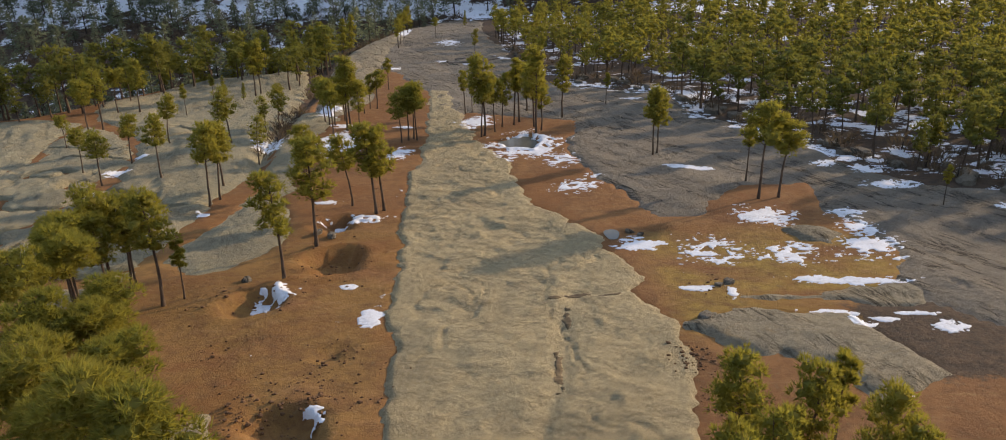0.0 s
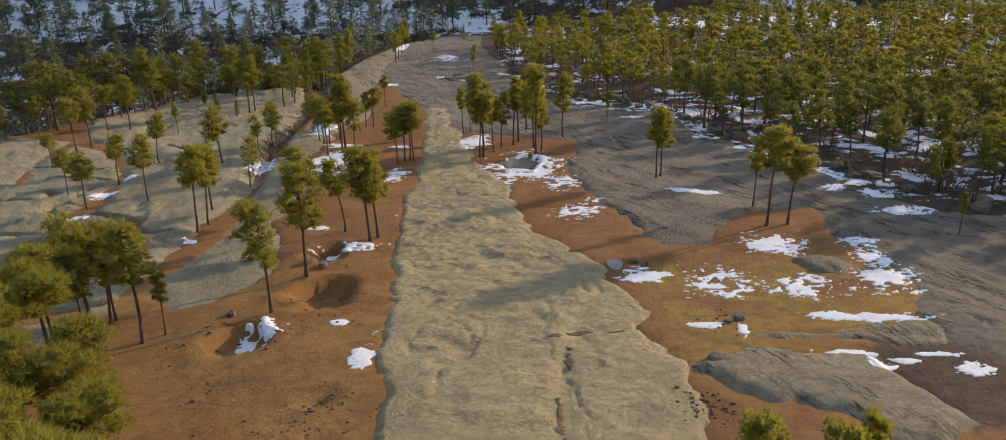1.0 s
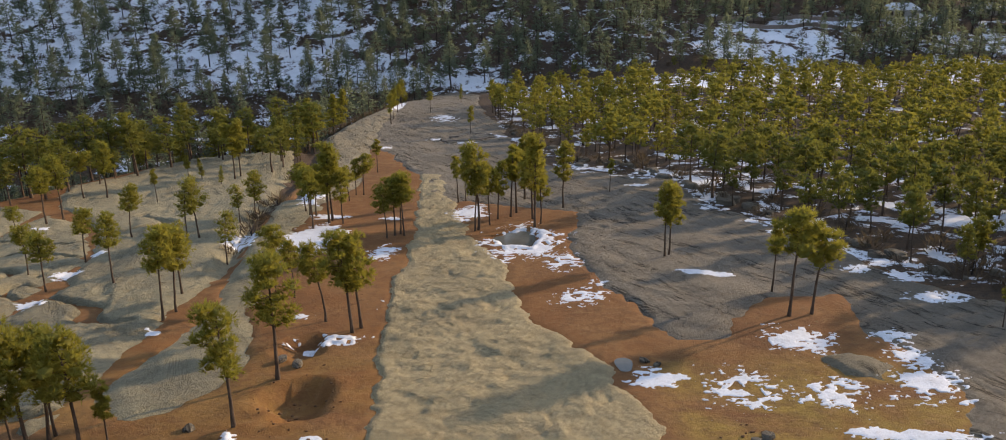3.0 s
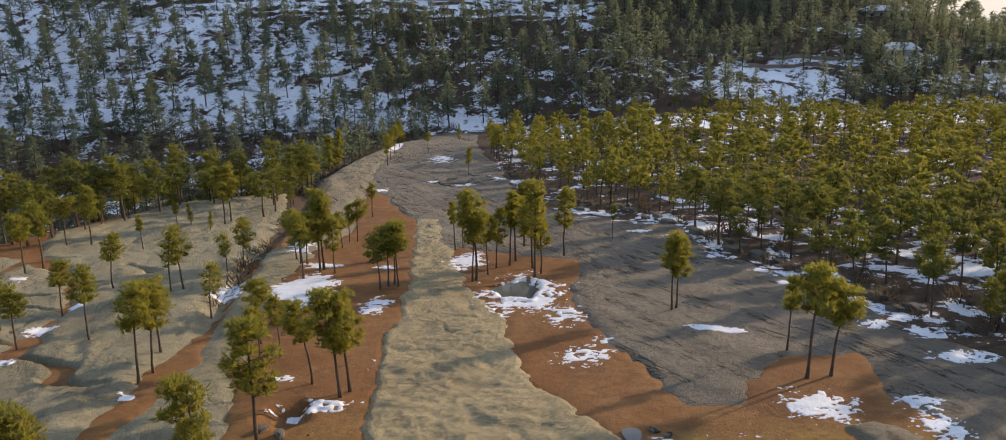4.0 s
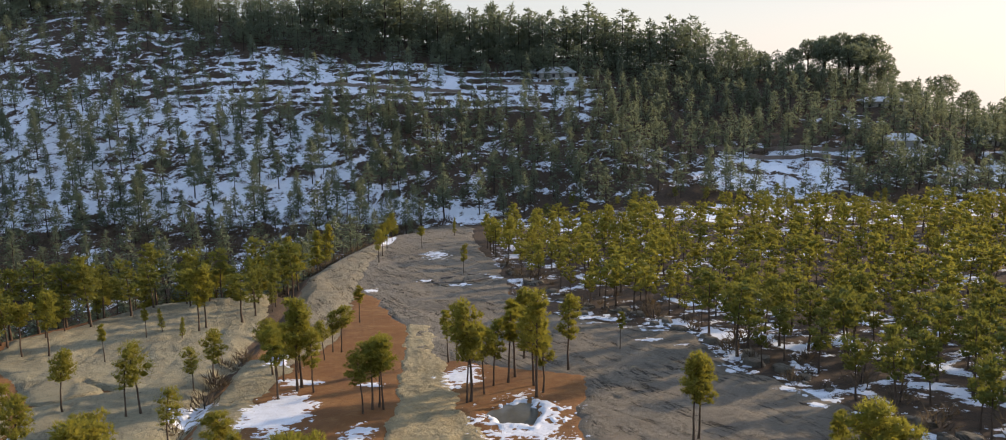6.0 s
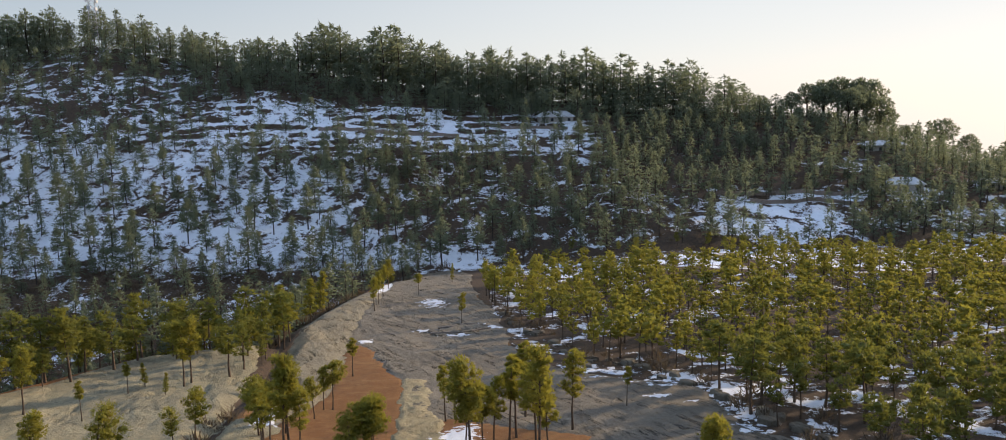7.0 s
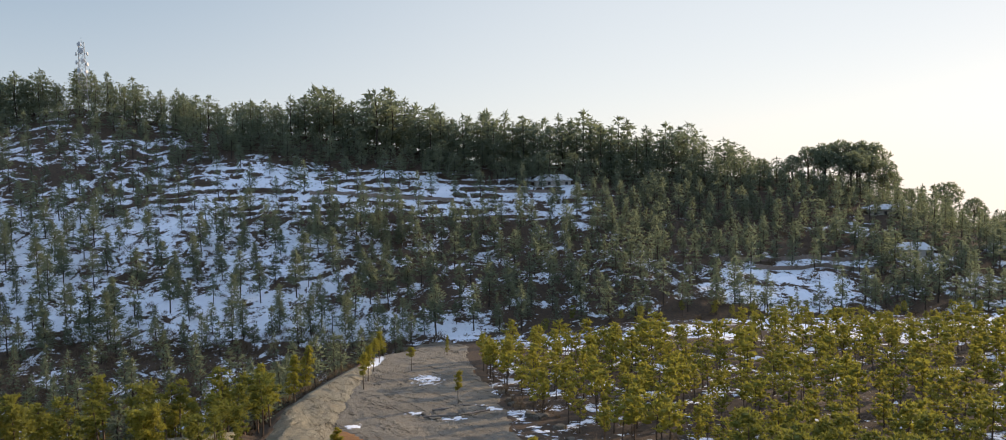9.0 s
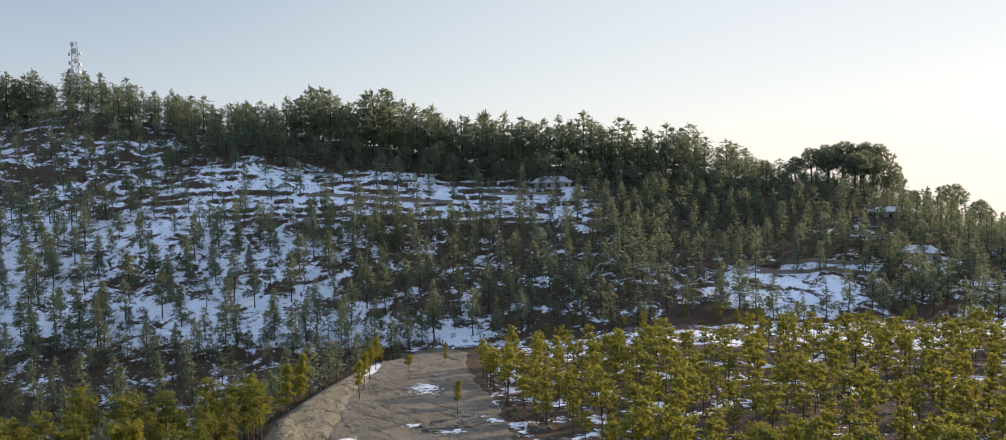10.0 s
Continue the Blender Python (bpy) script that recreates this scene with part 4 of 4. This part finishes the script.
rng = random.Random(11)
wood_places = scatter(rng, 16000, -5, 165, 48, 248, lambda x, y: 2.3 + 0.005 * max(0.0, y - 120) + (1.5 + 0.006 * max(0.0, y - 120)) * float(vnoise(x / 14, y / 14, 77)), in_wood)
wood_places.sort(key=lambda p: p[1] + 0.3 * abs(p[0]))
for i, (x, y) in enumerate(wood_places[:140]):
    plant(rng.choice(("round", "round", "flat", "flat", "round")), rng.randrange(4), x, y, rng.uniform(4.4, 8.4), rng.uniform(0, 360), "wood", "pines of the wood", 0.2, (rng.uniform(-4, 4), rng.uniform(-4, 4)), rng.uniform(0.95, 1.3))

# trees of the edge above the valley
edge_places = scatter(rng, 2600, -75, -29, 96, 152, lambda x, y: 2.6, lambda x, y: -3.5 < float(inside(np.array([x]), np.array([y]), PLATEAU)[0]) < 4.0)
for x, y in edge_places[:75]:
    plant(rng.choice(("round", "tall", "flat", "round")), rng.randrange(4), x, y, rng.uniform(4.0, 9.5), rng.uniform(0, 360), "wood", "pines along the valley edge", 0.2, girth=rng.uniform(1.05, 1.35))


def grove(name, places, makers, mats, label, seed, low, high, full, power=1.0, tall=None, broad=1.0):
    """Many far trees joined into one thing."""
    rng = np.random.default_rng(seed)
    vs, fs, slots, n = [], [], [], 0
    xy = np.array(places)
    zs = land(xy[:, 0], xy[:, 1])
    for (x, y), z in zip(places, zs):
        (wv, wf), (v, f) = makers[rng.integers(len(makers))]
        s = (low + (high - low) * rng.uniform(0, 1) ** power) / full
        if tall:
            s = tall(x, y) * rng.uniform(0.70, 1.16) / full
        a = rng.uniform(0, 6.28)
        c, d = math.cos(a), math.sin(a)
        wide = broad * rng.uniform(0.85, 1.2)
        for k, (vv, ff) in enumerate(((wv, wf), (v, f))):
            q = vv * s
            q = np.stack([(q[:, 0] * c - q[:, 1] * d) * wide + x, (q[:, 0] * d + q[:, 1] * c) * wide + y, q[:, 2] + z - 0.3], 1)
            tri = ff if ff.shape[1] == 3 else np.concatenate([ff[:, [0, 1, 2]], ff[:, [0, 2, 3]]])
            vs.append(q)
            fs.append(tri + n)
            slots.append(np.full(len(tri), k))
            n += len(q)
    me = mesh_of(name, np.concatenate(vs), np.concatenate(fs), mats, False, np.concatenate(slots))
    return tagged(new(name, me), label, "woods", kind="stuff")


far_pines = [pine(3000 + i, k, 80, 5, 0.50, 0.20, True) for i, k in enumerate(("round", "round", "flat", "flat"))]
grove("pine_wood", wood_places[140:], far_pines, (M_BARK, M_PINE_FAR), "olive-green young pine wood beside the rock ridge", 5, 4.4, 8.0, 8.0, broad=1.2)

# ---- the hill across the valley ----
far_firs = [fir(4000 + i, 540, 0.68, 0.27, s) for i, s in enumerate(("fir", "sparse", "bare", "fir", "bare", "fir", "sparse"))]
valley_firs = [fir(4200 + i, 380, 0.8, 0.30, s) for i, s in enumerate(("fir", "sparse", "bare", "fir"))]
crest_trees = [fir(4100 + i, 530, 0.64, 0.285, s) for i, s in enumerate(("broad", "fir", "broad", "broad", "bare", "fir"))]


# the height to which the tree tops reach along the crest
TOPS_X = [-260, -215, -197, -171, -150, -141, -120, -103, -80, -69, -50, -35, -14, 12, 38, 64, 86, 98, 113, 122, 160, 172, 185, 200, 260]
TOPS_Z = [64, 68, 71, 72, 66, 63, 58, 56.5, 58, 61, 59, 58, 49, 48, 48, 43, 42, 38, 28, 26, 20, 11, 9, 5, -8]


def crest_tall(x, y):
    reach = float(np.interp(x, TOPS_X, TOPS_Z)) - float(land(np.array([x]), np.array([y]))[0])
    back = float(np.interp(x, CREST_X, CREST_Y)) - y
    return min(max(reach - 0.25 * max(0.0, back), 5.0), 24.0) if back < 12 else 9.0 + 4.0 * float(vnoise(x / 5, y / 5, 97))


def hill_gap(x, y):
    cy = float(np.interp(x, CREST_X, CREST_Y))
    b = y - cy
    v = float(vnoise(x / 16, y / 16, 91))
    if y < 246 or b > 14:
        return None
    if b > (-26 if x > -105 else -13) - 10 * v:
        return 3.5 + 2.2 * v
    if -112 < x < 38 and 322 < y < 366:
        return 7.0 + 4 * v
    if clearing(x, y) > 0.5:
        return 9 + 8 * v
    if x > 35:
        return 3.5 + 2.0 * v
    if x < -45 - 0.55 * (y - 250) * 0.4:
        return 4.7 + 3.8 * v
    return 3.7 + 2.9 * v


rng = random.Random(23)
hill_places = scatter(rng, 26000, -250, 235, 246, 436, hill_gap, lambda x, y: abs(x) < 30 + 0.66 * (y - 30))
slope_firs = [p for p in hill_places if p[1] < 305 and p[0] < -20][:140]
slope_set = set(slope_firs)
rest = [p for p in hill_places if p not in slope_set]
crest_places = [p for p in rest if p[1] - float(np.interp(p[0], CREST_X, CREST_Y)) > -30]
slope_places = [p for p in rest if p[1] - float(np.interp(p[0], CREST_X, CREST_Y)) <= -30]
for x, y in slope_firs:
    plant("fir", rng.randrange(4), x, y, rng.uniform(6.5, 13.5), rng.uniform(0, 360), "wood", "conifers on the snowy slope", 0.3)
grove("hillside_wood", slope_places, far_firs, (M_BARK_DARK, M_FIR_HAZED), "dark green conifer wood on the snowy hillside", 7, 6.5, 13.0, 10.0)
grove("crest_wood", crest_places, crest_trees, (M_BARK_DARK, M_FIR_HAZED), "tall dark conifers along the hill crest", 8, 6.5, 21.0, 10.0, 1.9, crest_tall)

valley_places = scatter(rng, 6500, -190, -14, 110, 248, lambda x, y: 3.7 + 3.2 * float(vnoise(x / 12, y / 12, 93)),
                        lambda x, y: float(inside(np.array([x]), np.array([y]), PLATEAU)[0]) < -5)
grove("valley_wood", valley_places, valley_firs, (M_BARK_DARK, M_FIR_HAZED), "shaded dark conifer wood in the valley", 9, 5.0, 11.0, 10.0)

# a few lone pines in the snowy field behind the wood
field_places = scatter(rng, 220, 12, 120, 214, 249, lambda x, y: 6.5, lambda x, y: x < 0.6 * (y - 30))
for x, y in field_places[:26]:
    plant("round", rng.randrange(4), x, y, rng.uniform(3.5, 6.0), rng.uniform(0, 360), "wood", "lone pines in the snowy field", 0.2)


# ---- the tall broad trees at the end of the crest ----
def crown_tree(seed):
    rng = np.random.default_rng(seed)
    wood = [tube([(0, 0, 0), (0.2, 0.1, 4), (0.1, 0.3, 8)], [0.35, 0.28, 0.15], 7)]
    roots, ways = [], []
    for i in range(20):
        a, t = 2.4 * i, (i + 0.5) / 20
        w = 4.3 * math.sqrt(max(0.05, 1 - (1.5 * t - 0.55) ** 2)) * rng.uniform(0.5, 1.0)
        c = np.array([math.cos(a) * w, math.sin(a) * w, 6.2 + 6.0 * t])
        wood.append(tube([(0.1, 0.2, 4.5 + 3 * t), c * 0.6 + np.array([0, 0, 2.2]), c], [0.12, 0.07, 0.02], 4))
        d = rng.normal(size=(110, 3))
        d = d / np.linalg.norm(d, axis=1, keepdims=True)
        p = c + d * np.array([1.35, 1.35, 0.8]) * rng.uniform(0.3, 1.0, (110, 1)) ** 0.6
        roots.append(p)
        ways.append(d + rng.normal(0, 0.6, (110, 3)))
    return join(wood), blades(rng, np.concatenate(roots), np.concatenate(ways), 0.75, 0.28)


def plant_broad():
    rng = random.Random(41)
    made = []
    for i in range(3):
        (wv, wf), (v, f) = crown_tree(5000 + i)
        root = tagged(new("broadleaf_tree"), "tall dark evergreen tree with a wide billowing crown", "tree", "tall trees on the crest end")
        part("trunk", mesh_of("trunk", wv, wf, M_BARK_DARK), root)
        part("crown", mesh_of("crown", v, f, M_FIR_HAZED, False), root)
        made.append(root)
    spots = [(122, 366, 0.7), (129, 368, 0.9), (135, 366, 1.05), (141, 368, 1.12), (147, 365, 1.25), (152, 366, 1.3), (132, 360, 0.95), (145, 358, 1.1),
             (158, 362, 0.75), (112, 370, 0.55), (164, 358, 0.55), (177, 355, 0.98), (186, 352, 0.8), (139, 352, 1.0), (152, 354, 1.05)]
    for i, (x, y, s) in enumerate(spots):
        z = float(land(np.array([x]), np.array([y]))[0]) - 0.4
        m = pose(x, y, z, 0, 0, rng.uniform(0, 360)) @ Matrix.Scale(s * 1.2, 4)
        if i < 3:
            made[i].matrix_basis = m
        else:
            first = made[i % 3]
            copy_thing(first, m @ Matrix.Scale(1 / first.scale.x, 4))


plant_broad()

# ---- brown brush on the hill, in the valley and along the wood's edge ----
brush = []
for i in range(4):
    r = np.random.default_rng(6000 + i)
    a, t = r.uniform(0, 6.28, 64), r.uniform(0, 1, 64)
    o = 0.9 * np.sqrt(t) * r.uniform(0.3, 1, 64)
    p = np.stack([np.cos(a) * o, np.sin(a) * o, 0.15 + 0.9 * (1 - t) * r.uniform(0.3, 1, 64)], 1)
    w = np.stack([np.cos(a) * 0.6, np.sin(a) * 0.6, np.full(64, 0.9)], 1) + r.normal(0, 0.4, (64, 3))
    brush.append((tube([(0, 0, -0.2), (0.05, 0, 0.8)], [0.05, 0.02], 3), blades(r, p, w, 0.6, 0.075)))
rng = random.Random(51)
brush_places = scatter(rng, 5000, -150, 150, 244, 330, lambda x, y: 2.5 + 6 * float(vnoise(x / 18, y / 18, 95)), lambda x, y: abs(x) < 30 + 0.6 * (y - 40))
brush_places += scatter(rng, 3600, -120, -18, 150, 250, lambda x, y: 2.2, lambda x, y: float(inside(np.array([x]), np.array([y]), PLATEAU)[0]) < -4)
brush_places += scatter(rng, 900, 0, 60, 64, 170, lambda x, y: 3.0, lambda x, y: -2 < y - float(np.interp(x, EDGE_X, EDGE_Y)) < 16)
brush_places += [(float(np.interp(y, [78, 93, 109, 130], [-24.0, -25.9, -26.8, -27.4])) + rng.uniform(-1, 1), y) for y in [rng.uniform(80, 134) for _ in range(12)]]
grove("brushwood", brush_places, brush, (M_BARK_DARK, M_BRUSH), "leafless brown brushwood on snowy ground", 13, 0.8, 2.0, 1.0)


# ---- lattice mast with dish aerials on the hilltop ----
def rod(bm, a, b, r, sides=5):
    v, f = tube([a, b], [r, r], sides)
    vs = [bm.verts.new(p) for p in v]
    for q in f:
        bm.faces.new([vs[k] for k in q])
    bm.faces.new(vs[:sides][::-1])
    bm.faces.new(vs[sides:])


def build_mast(x, y, high):
    z = float(land(np.array([x]), np.array([y]))[0])
    root = tagged(new("radio_mast"), "grey steel lattice mast carrying white dish aerials", "mast")
    root.matrix_basis = pose(x, y, z - 0.2, 0, 0, 20)

    def corner(i, h):
        w = 1.9 - 0.9 * h / high
        return Vector(((-1, 1, 1, -1)[i] * w, (-1, -1, 1, 1)[i] * w, h))

    levels = 11
    for i in range(4):
        bm = bmesh.new()
        rod(bm, corner(i, 0), corner(i, high), 0.11)
        part("leg", bm_mesh("leg", bm, M_STEEL), root)
    for k in range(levels):
        a, b = high * k / levels, high * (k + 1) / levels
        bm = bmesh.new()
        for i in range(4):
            j = (i + 1) % 4
            rod(bm, corner(i, a), corner(j, b), 0.05, 4)
            rod(bm, corner(j, a), corner(i, b), 0.05, 4)
            rod(bm, corner(i, b), corner(j, b), 0.05, 4)
        part("brace", bm_mesh("brace", bm, M_STEEL), root)
    for h, a, r in ((high - 1.2, 250, 0.9), (high - 4.0, 265, 1.25), (high - 5.2, 190, 0.8), (high - 5.0, 350, 0.8), (high - 8.2, 285, 1.0), (high - 9.0, 200, 0.9), (high - 9.6, 340, 0.9), (high - 12.5, 240, 1.0), (high - 13.0, 320, 0.8)):
        c = Vector((math.cos(radians(a)) * 1.9, math.sin(radians(a)) * 1.9, h))
        d = Vector((math.cos(radians(a)), math.sin(radians(a)), 0))
        bm = bmesh.new()
        v, f = tube([c, c + 0.15 * d, c + 0.55 * d, c + 0.65 * d], [r * 0.55, r, r, r * 0.75], 14)
        vs = [bm.verts.new(p) for p in v]
        for q in f:
            bm.faces.new([vs[k] for k in q])
        bm.faces.new(vs[:14][::-1])
        bm.faces.new(vs[-14:])
        dish = part("dish_aerial", bm_mesh("dish_aerial", bm, M_DISH), root, "white drum-shaped dish aerial")
        bm = bmesh.new()
        rod(bm, c - 0.9 * d, c + 0.02 * d, 0.07)
        part("bracket", bm_mesh("bracket", bm, M_STEEL), dish)
    bm = bmesh.new()
    rod(bm, Vector((0, 0, high)), Vector((0, 0, high + 2.2)), 0.05)
    part("lightning_rod", bm_mesh("lightning_rod", bm, M_STEEL), root)


build_mast(-173.5, 419, 29.0)


# ---- far houses with snow on their roofs ----
def box(bm, x0, y0, z0, x1, y1, z1):
    m = Matrix.Translation(((x0 + x1) / 2, (y0 + y1) / 2, (z0 + z1) / 2)) @ Matrix.Diagonal((x1 - x0, y1 - y0, z1 - z0, 1))
    bmesh.ops.create_cube(bm, size=1, matrix=m)


def build_house(x, y, w, d, h, rise, turn, label):
    z = float(land(np.array([x]), np.array([y - d / 2]))[0])
    root = tagged(new("house"), label, "house", "houses on the hillside")
    root.matrix_basis = pose(x, y, z - 0.5, 0, 0, turn)
    bm = bmesh.new()
    box(bm, -w / 2, -d / 2, -1.5, w / 2, d / 2, h)
    walls = part("wall", bm_mesh("wall", bm, M_WALL), root)
    bm = bmesh.new()
    o, t = 0.7, 0.18
    ridge = [Vector((-w / 2 + d * 0.3, 0, h + rise)), Vector((w / 2 - d * 0.3, 0, h + rise))]
    eave = [Vector((sx * (w / 2 + o), sy * (d / 2 + o), h - 0.05)) for sx, sy in ((-1, -1), (1, -1), (1, 1), (-1, 1))]
    e = [bm.verts.new(p) for p in eave]
    r = [bm.verts.new(p) for p in ridge]
    u = [bm.verts.new(p - Vector((0, 0, t))) for p in eave]
    for q in ((e[0], e[1], r[1], r[0]), (e[1], e[2], r[1]), (e[2], e[3], r[0], r[1]), (e[3], e[0], r[0]), (u[3], u[2], u[1], u[0])):
        bm.faces.new(q)
    for i in range(4):
        bm.faces.new((e[i], u[i], u[(i + 1) % 4], e[(i + 1) % 4]))
    part("roof", bm_mesh("roof", bm, M_SNOW), root, "snow-covered hipped roof")
    n = max(2, int(w / 3))
    for i in range(n):
        cx = -w / 2 + w * (i + 0.5) / n
        bm = bmesh.new()
        tall = 2.0 if i == n // 2 else 1.2
        box(bm, cx - 0.5, -d / 2 - 0.04, 0.9 if tall < 2 else 0.1, cx + 0.5, -d / 2 + 0.05, (0.9 if tall < 2 else 0.1) + tall)
        part("window" if tall < 2 else "door", bm_mesh("opening", bm, M_DARK), root)


build_house(27, 357, 13, 7, 2.8, 2.0, 4, "low plastered house with a snowy hipped roof")
build_house(131, 291, 10, 6.5, 2.8, 1.8, -12, "plastered house with a snowy hipped roof among trees")
build_house(142, 330, 14, 7, 3.0, 1.4, -6, "long pale house with a snowy roof below the crest")
build_house(162, 296, 8, 6, 2.8, 1.6, 10, "small plastered house with a snowy roof among trees")


def build_field_wall(x0, x1, y, label):
    """A dry-stone terrace wall, course by course."""
    rng = random.Random(int(x0 * 7 + y))
    bm = bmesh.new()
    x = x0
    while x < x1:
        w = rng.uniform(0.7, 1.5)
        yy = y + 0.6 * math.sin(x / 7)
        z = float(land(np.array([x]), np.array([yy]))[0])
        for k in range(3):
            j = rng.uniform(-0.06, 0.06)
            box(bm, x + 0.03, yy - 0.4 + j, z - 0.4 + 0.5 * k, x + w, yy + 0.3 + j, z - 0.4 + 0.5 * (k + 1) - 0.04)
        x += w
    tagged(new("field_wall", bm_mesh("field_wall", bm, M_STONEWALL)), label, "wall", "dry-stone field walls")


build_field_wall(6, 30, 349, "low reddish dry-stone terrace wall in the snow")
build_field_wall(70, 112, 286, "dark dry-stone terrace wall across a snowy field")
build_field_wall(78, 118, 277, "dark dry-stone terrace wall across a snowy field")
build_field_wall(-60, -10, 338, "low dry-stone terrace wall in the snow")


# ---- broken stones, logs and boulders on the ridge ----
def stone_mesh(seed, flat):
    rng = np.random.default_rng(seed)
    bm = bmesh.new()
    bmesh.ops.create_icosphere(bm, subdivisions=2, radius=1)
    off = rng.uniform(0, 50, 3)
    for v in bm.verts:
        n = noise.noise(Vector(v.co) * 1.3 + Vector(off)) * 0.45
        v.co = Vector((v.co.x * (1 + n), v.co.y * (1 + n) * 0.75, max(-0.5, min(0.62, v.co.z * (1 + n))) * flat))
    return bm_mesh("boulder", bm, M_ROCK_GREY)


def strew_stones():
    rng = random.Random(61)
    flat = [stone_mesh(7000 + i, 0.35) for i in range(3)]
    bold = [stone_mesh(7100 + i, 0.8) for i in range(4)]
    for i in range(44):
        x, y = rng.gauss(-4.4, 3.2), rng.gauss(154.6, 1.7)
        ob = tagged(new("stone_slab", rng.choice(flat)), "broken flat stone lying on the bare rock", "stone", "broken stones on the ridge")
        s = rng.uniform(0.4, 1.3)
        ob.matrix_basis = pose(x, y, float(top(np.array([x]), np.array([y]))[0]) + 0.05 * s, rng.uniform(-8, 8), rng.uniform(-8, 8), rng.uniform(0, 360)) @ Matrix.Scale(s, 4)
    spots = [(x, float(np.interp(x, EDGE_X, EDGE_Y)) + rng.uniform(-4, 5)) for x in [rng.uniform(2, 46) for _ in range(60)]]
    spots += [(-13.2, 61.8), (-14.4, 62.6), (9.6, 61.0), (8.9, 61.6), (12.9, 51.2), (13.6, 51.6), (-17.2, 53.4), (10.9, 46.4)]
    for x, y in spots:
        ob = tagged(new("boulder", rng.choice(bold)), "weathered grey boulder half sunk in the ground", "rock", "boulders by the wood")
        s = rng.uniform(0.35, 1.1) if y > 64 else rng.uniform(0.3, 0.55)
        ob.matrix_basis = pose(x, y, float(top(np.array([x]), np.array([y]))[0]) + 0.12 * s, 0, 0, rng.uniform(0, 360)) @ Matrix.Scale(s, 4)
    for x, y, n, turn in ((-5.6, 157.0, 5.0, 12), (-2.2, 158.0, 4.2, -18), (-6.8, 152.6, 4.6, 4), (-1.4, 153.4, 3.4, 30)):
        v, f = tube([(-n / 2, 0, 0), (0, 0.12, 0.05), (n / 2, -0.05, 0.02)], [0.17, 0.14, 0.09], 8)
        ob = tagged(new("log", mesh_of("log", v, f, M_DEADWOOD)), "grey felled log lying on bare rock", "log", "felled logs")
        ob.matrix_basis = pose(x, y, float(top(np.array([x]), np.array([y]))[0]) + 0.16, 0, 0, turn)


strew_stones()


# ---- the pool ----
def build_pool(name, x, y, rx, ry, up, label):
    bm = bmesh.new()
    z = float(land(np.array([x]), np.array([y]))[0]) + up
    ring = [bm.verts.new((x + rx * math.cos(a) * (1 + 0.12 * math.sin(3 * a)), y + ry * math.sin(a) * (1 + 0.1 * math.cos(2 * a)), z)) for a in np.linspace(0, 2 * math.pi, 40, endpoint=False)]
    bm.faces.new(ring)
    tagged(new(name, bm_mesh(name, bm, M_WATER)), label, "water", kind="structure")


build_pool("water_pool", 1.8, 92.0, 2.5, 3.0, 0.42, "small still pool ringed by old snow")
build_pool("water_puddle", 7.5, 60.9, 0.55, 1.0, 0.10, "grey puddle at the slab's edge")


# ---- dug clods of earth round the pits ----
def strew_clods():
    rng = np.random.default_rng(83)
    vs, fs, n = [], [], 0
    for cx, cy, spread, count in ((-11.2, 37.6, 1.7, 150), (-13.4, 36.4, 1.2, 60), (-9.8, 40.6, 1.8, 60), (-12.0, 57.0, 1.9, 60), (-16.2, 50.6, 1.6, 60), (-15.8, 44.0, 0.9, 24), (-10.0, 43.2, 0.9, 30), (9.4, 41.5, 0.8, 90), (9.8, 37.5, 0.7, 60), (12.8, 51.0, 0.9, 24)):
        x, y = rng.normal(cx, spread, count), rng.normal(cy, spread, count)
        z = top(x, y)
        for i in range(count):
            r = rng.uniform(0.04, 0.15) * rng.uniform(0.4, 1.0)
            v = HEART_V * (r * rng.uniform(0.7, 1.2, (12, 1))) * np.array([1.2, 1.0, 0.7])
            vs.append(v + (x[i], y[i], z[i] + 0.2 * r))
            fs.append(HEART_F + n)
            n += 12
    tagged(new("earth_clods", mesh_of("earth_clods", np.concatenate(vs), np.concatenate(fs), M_CLOD, False)), "dark clods of earth strewn over reddish soil", "soil", kind="stuff")


strew_clods()
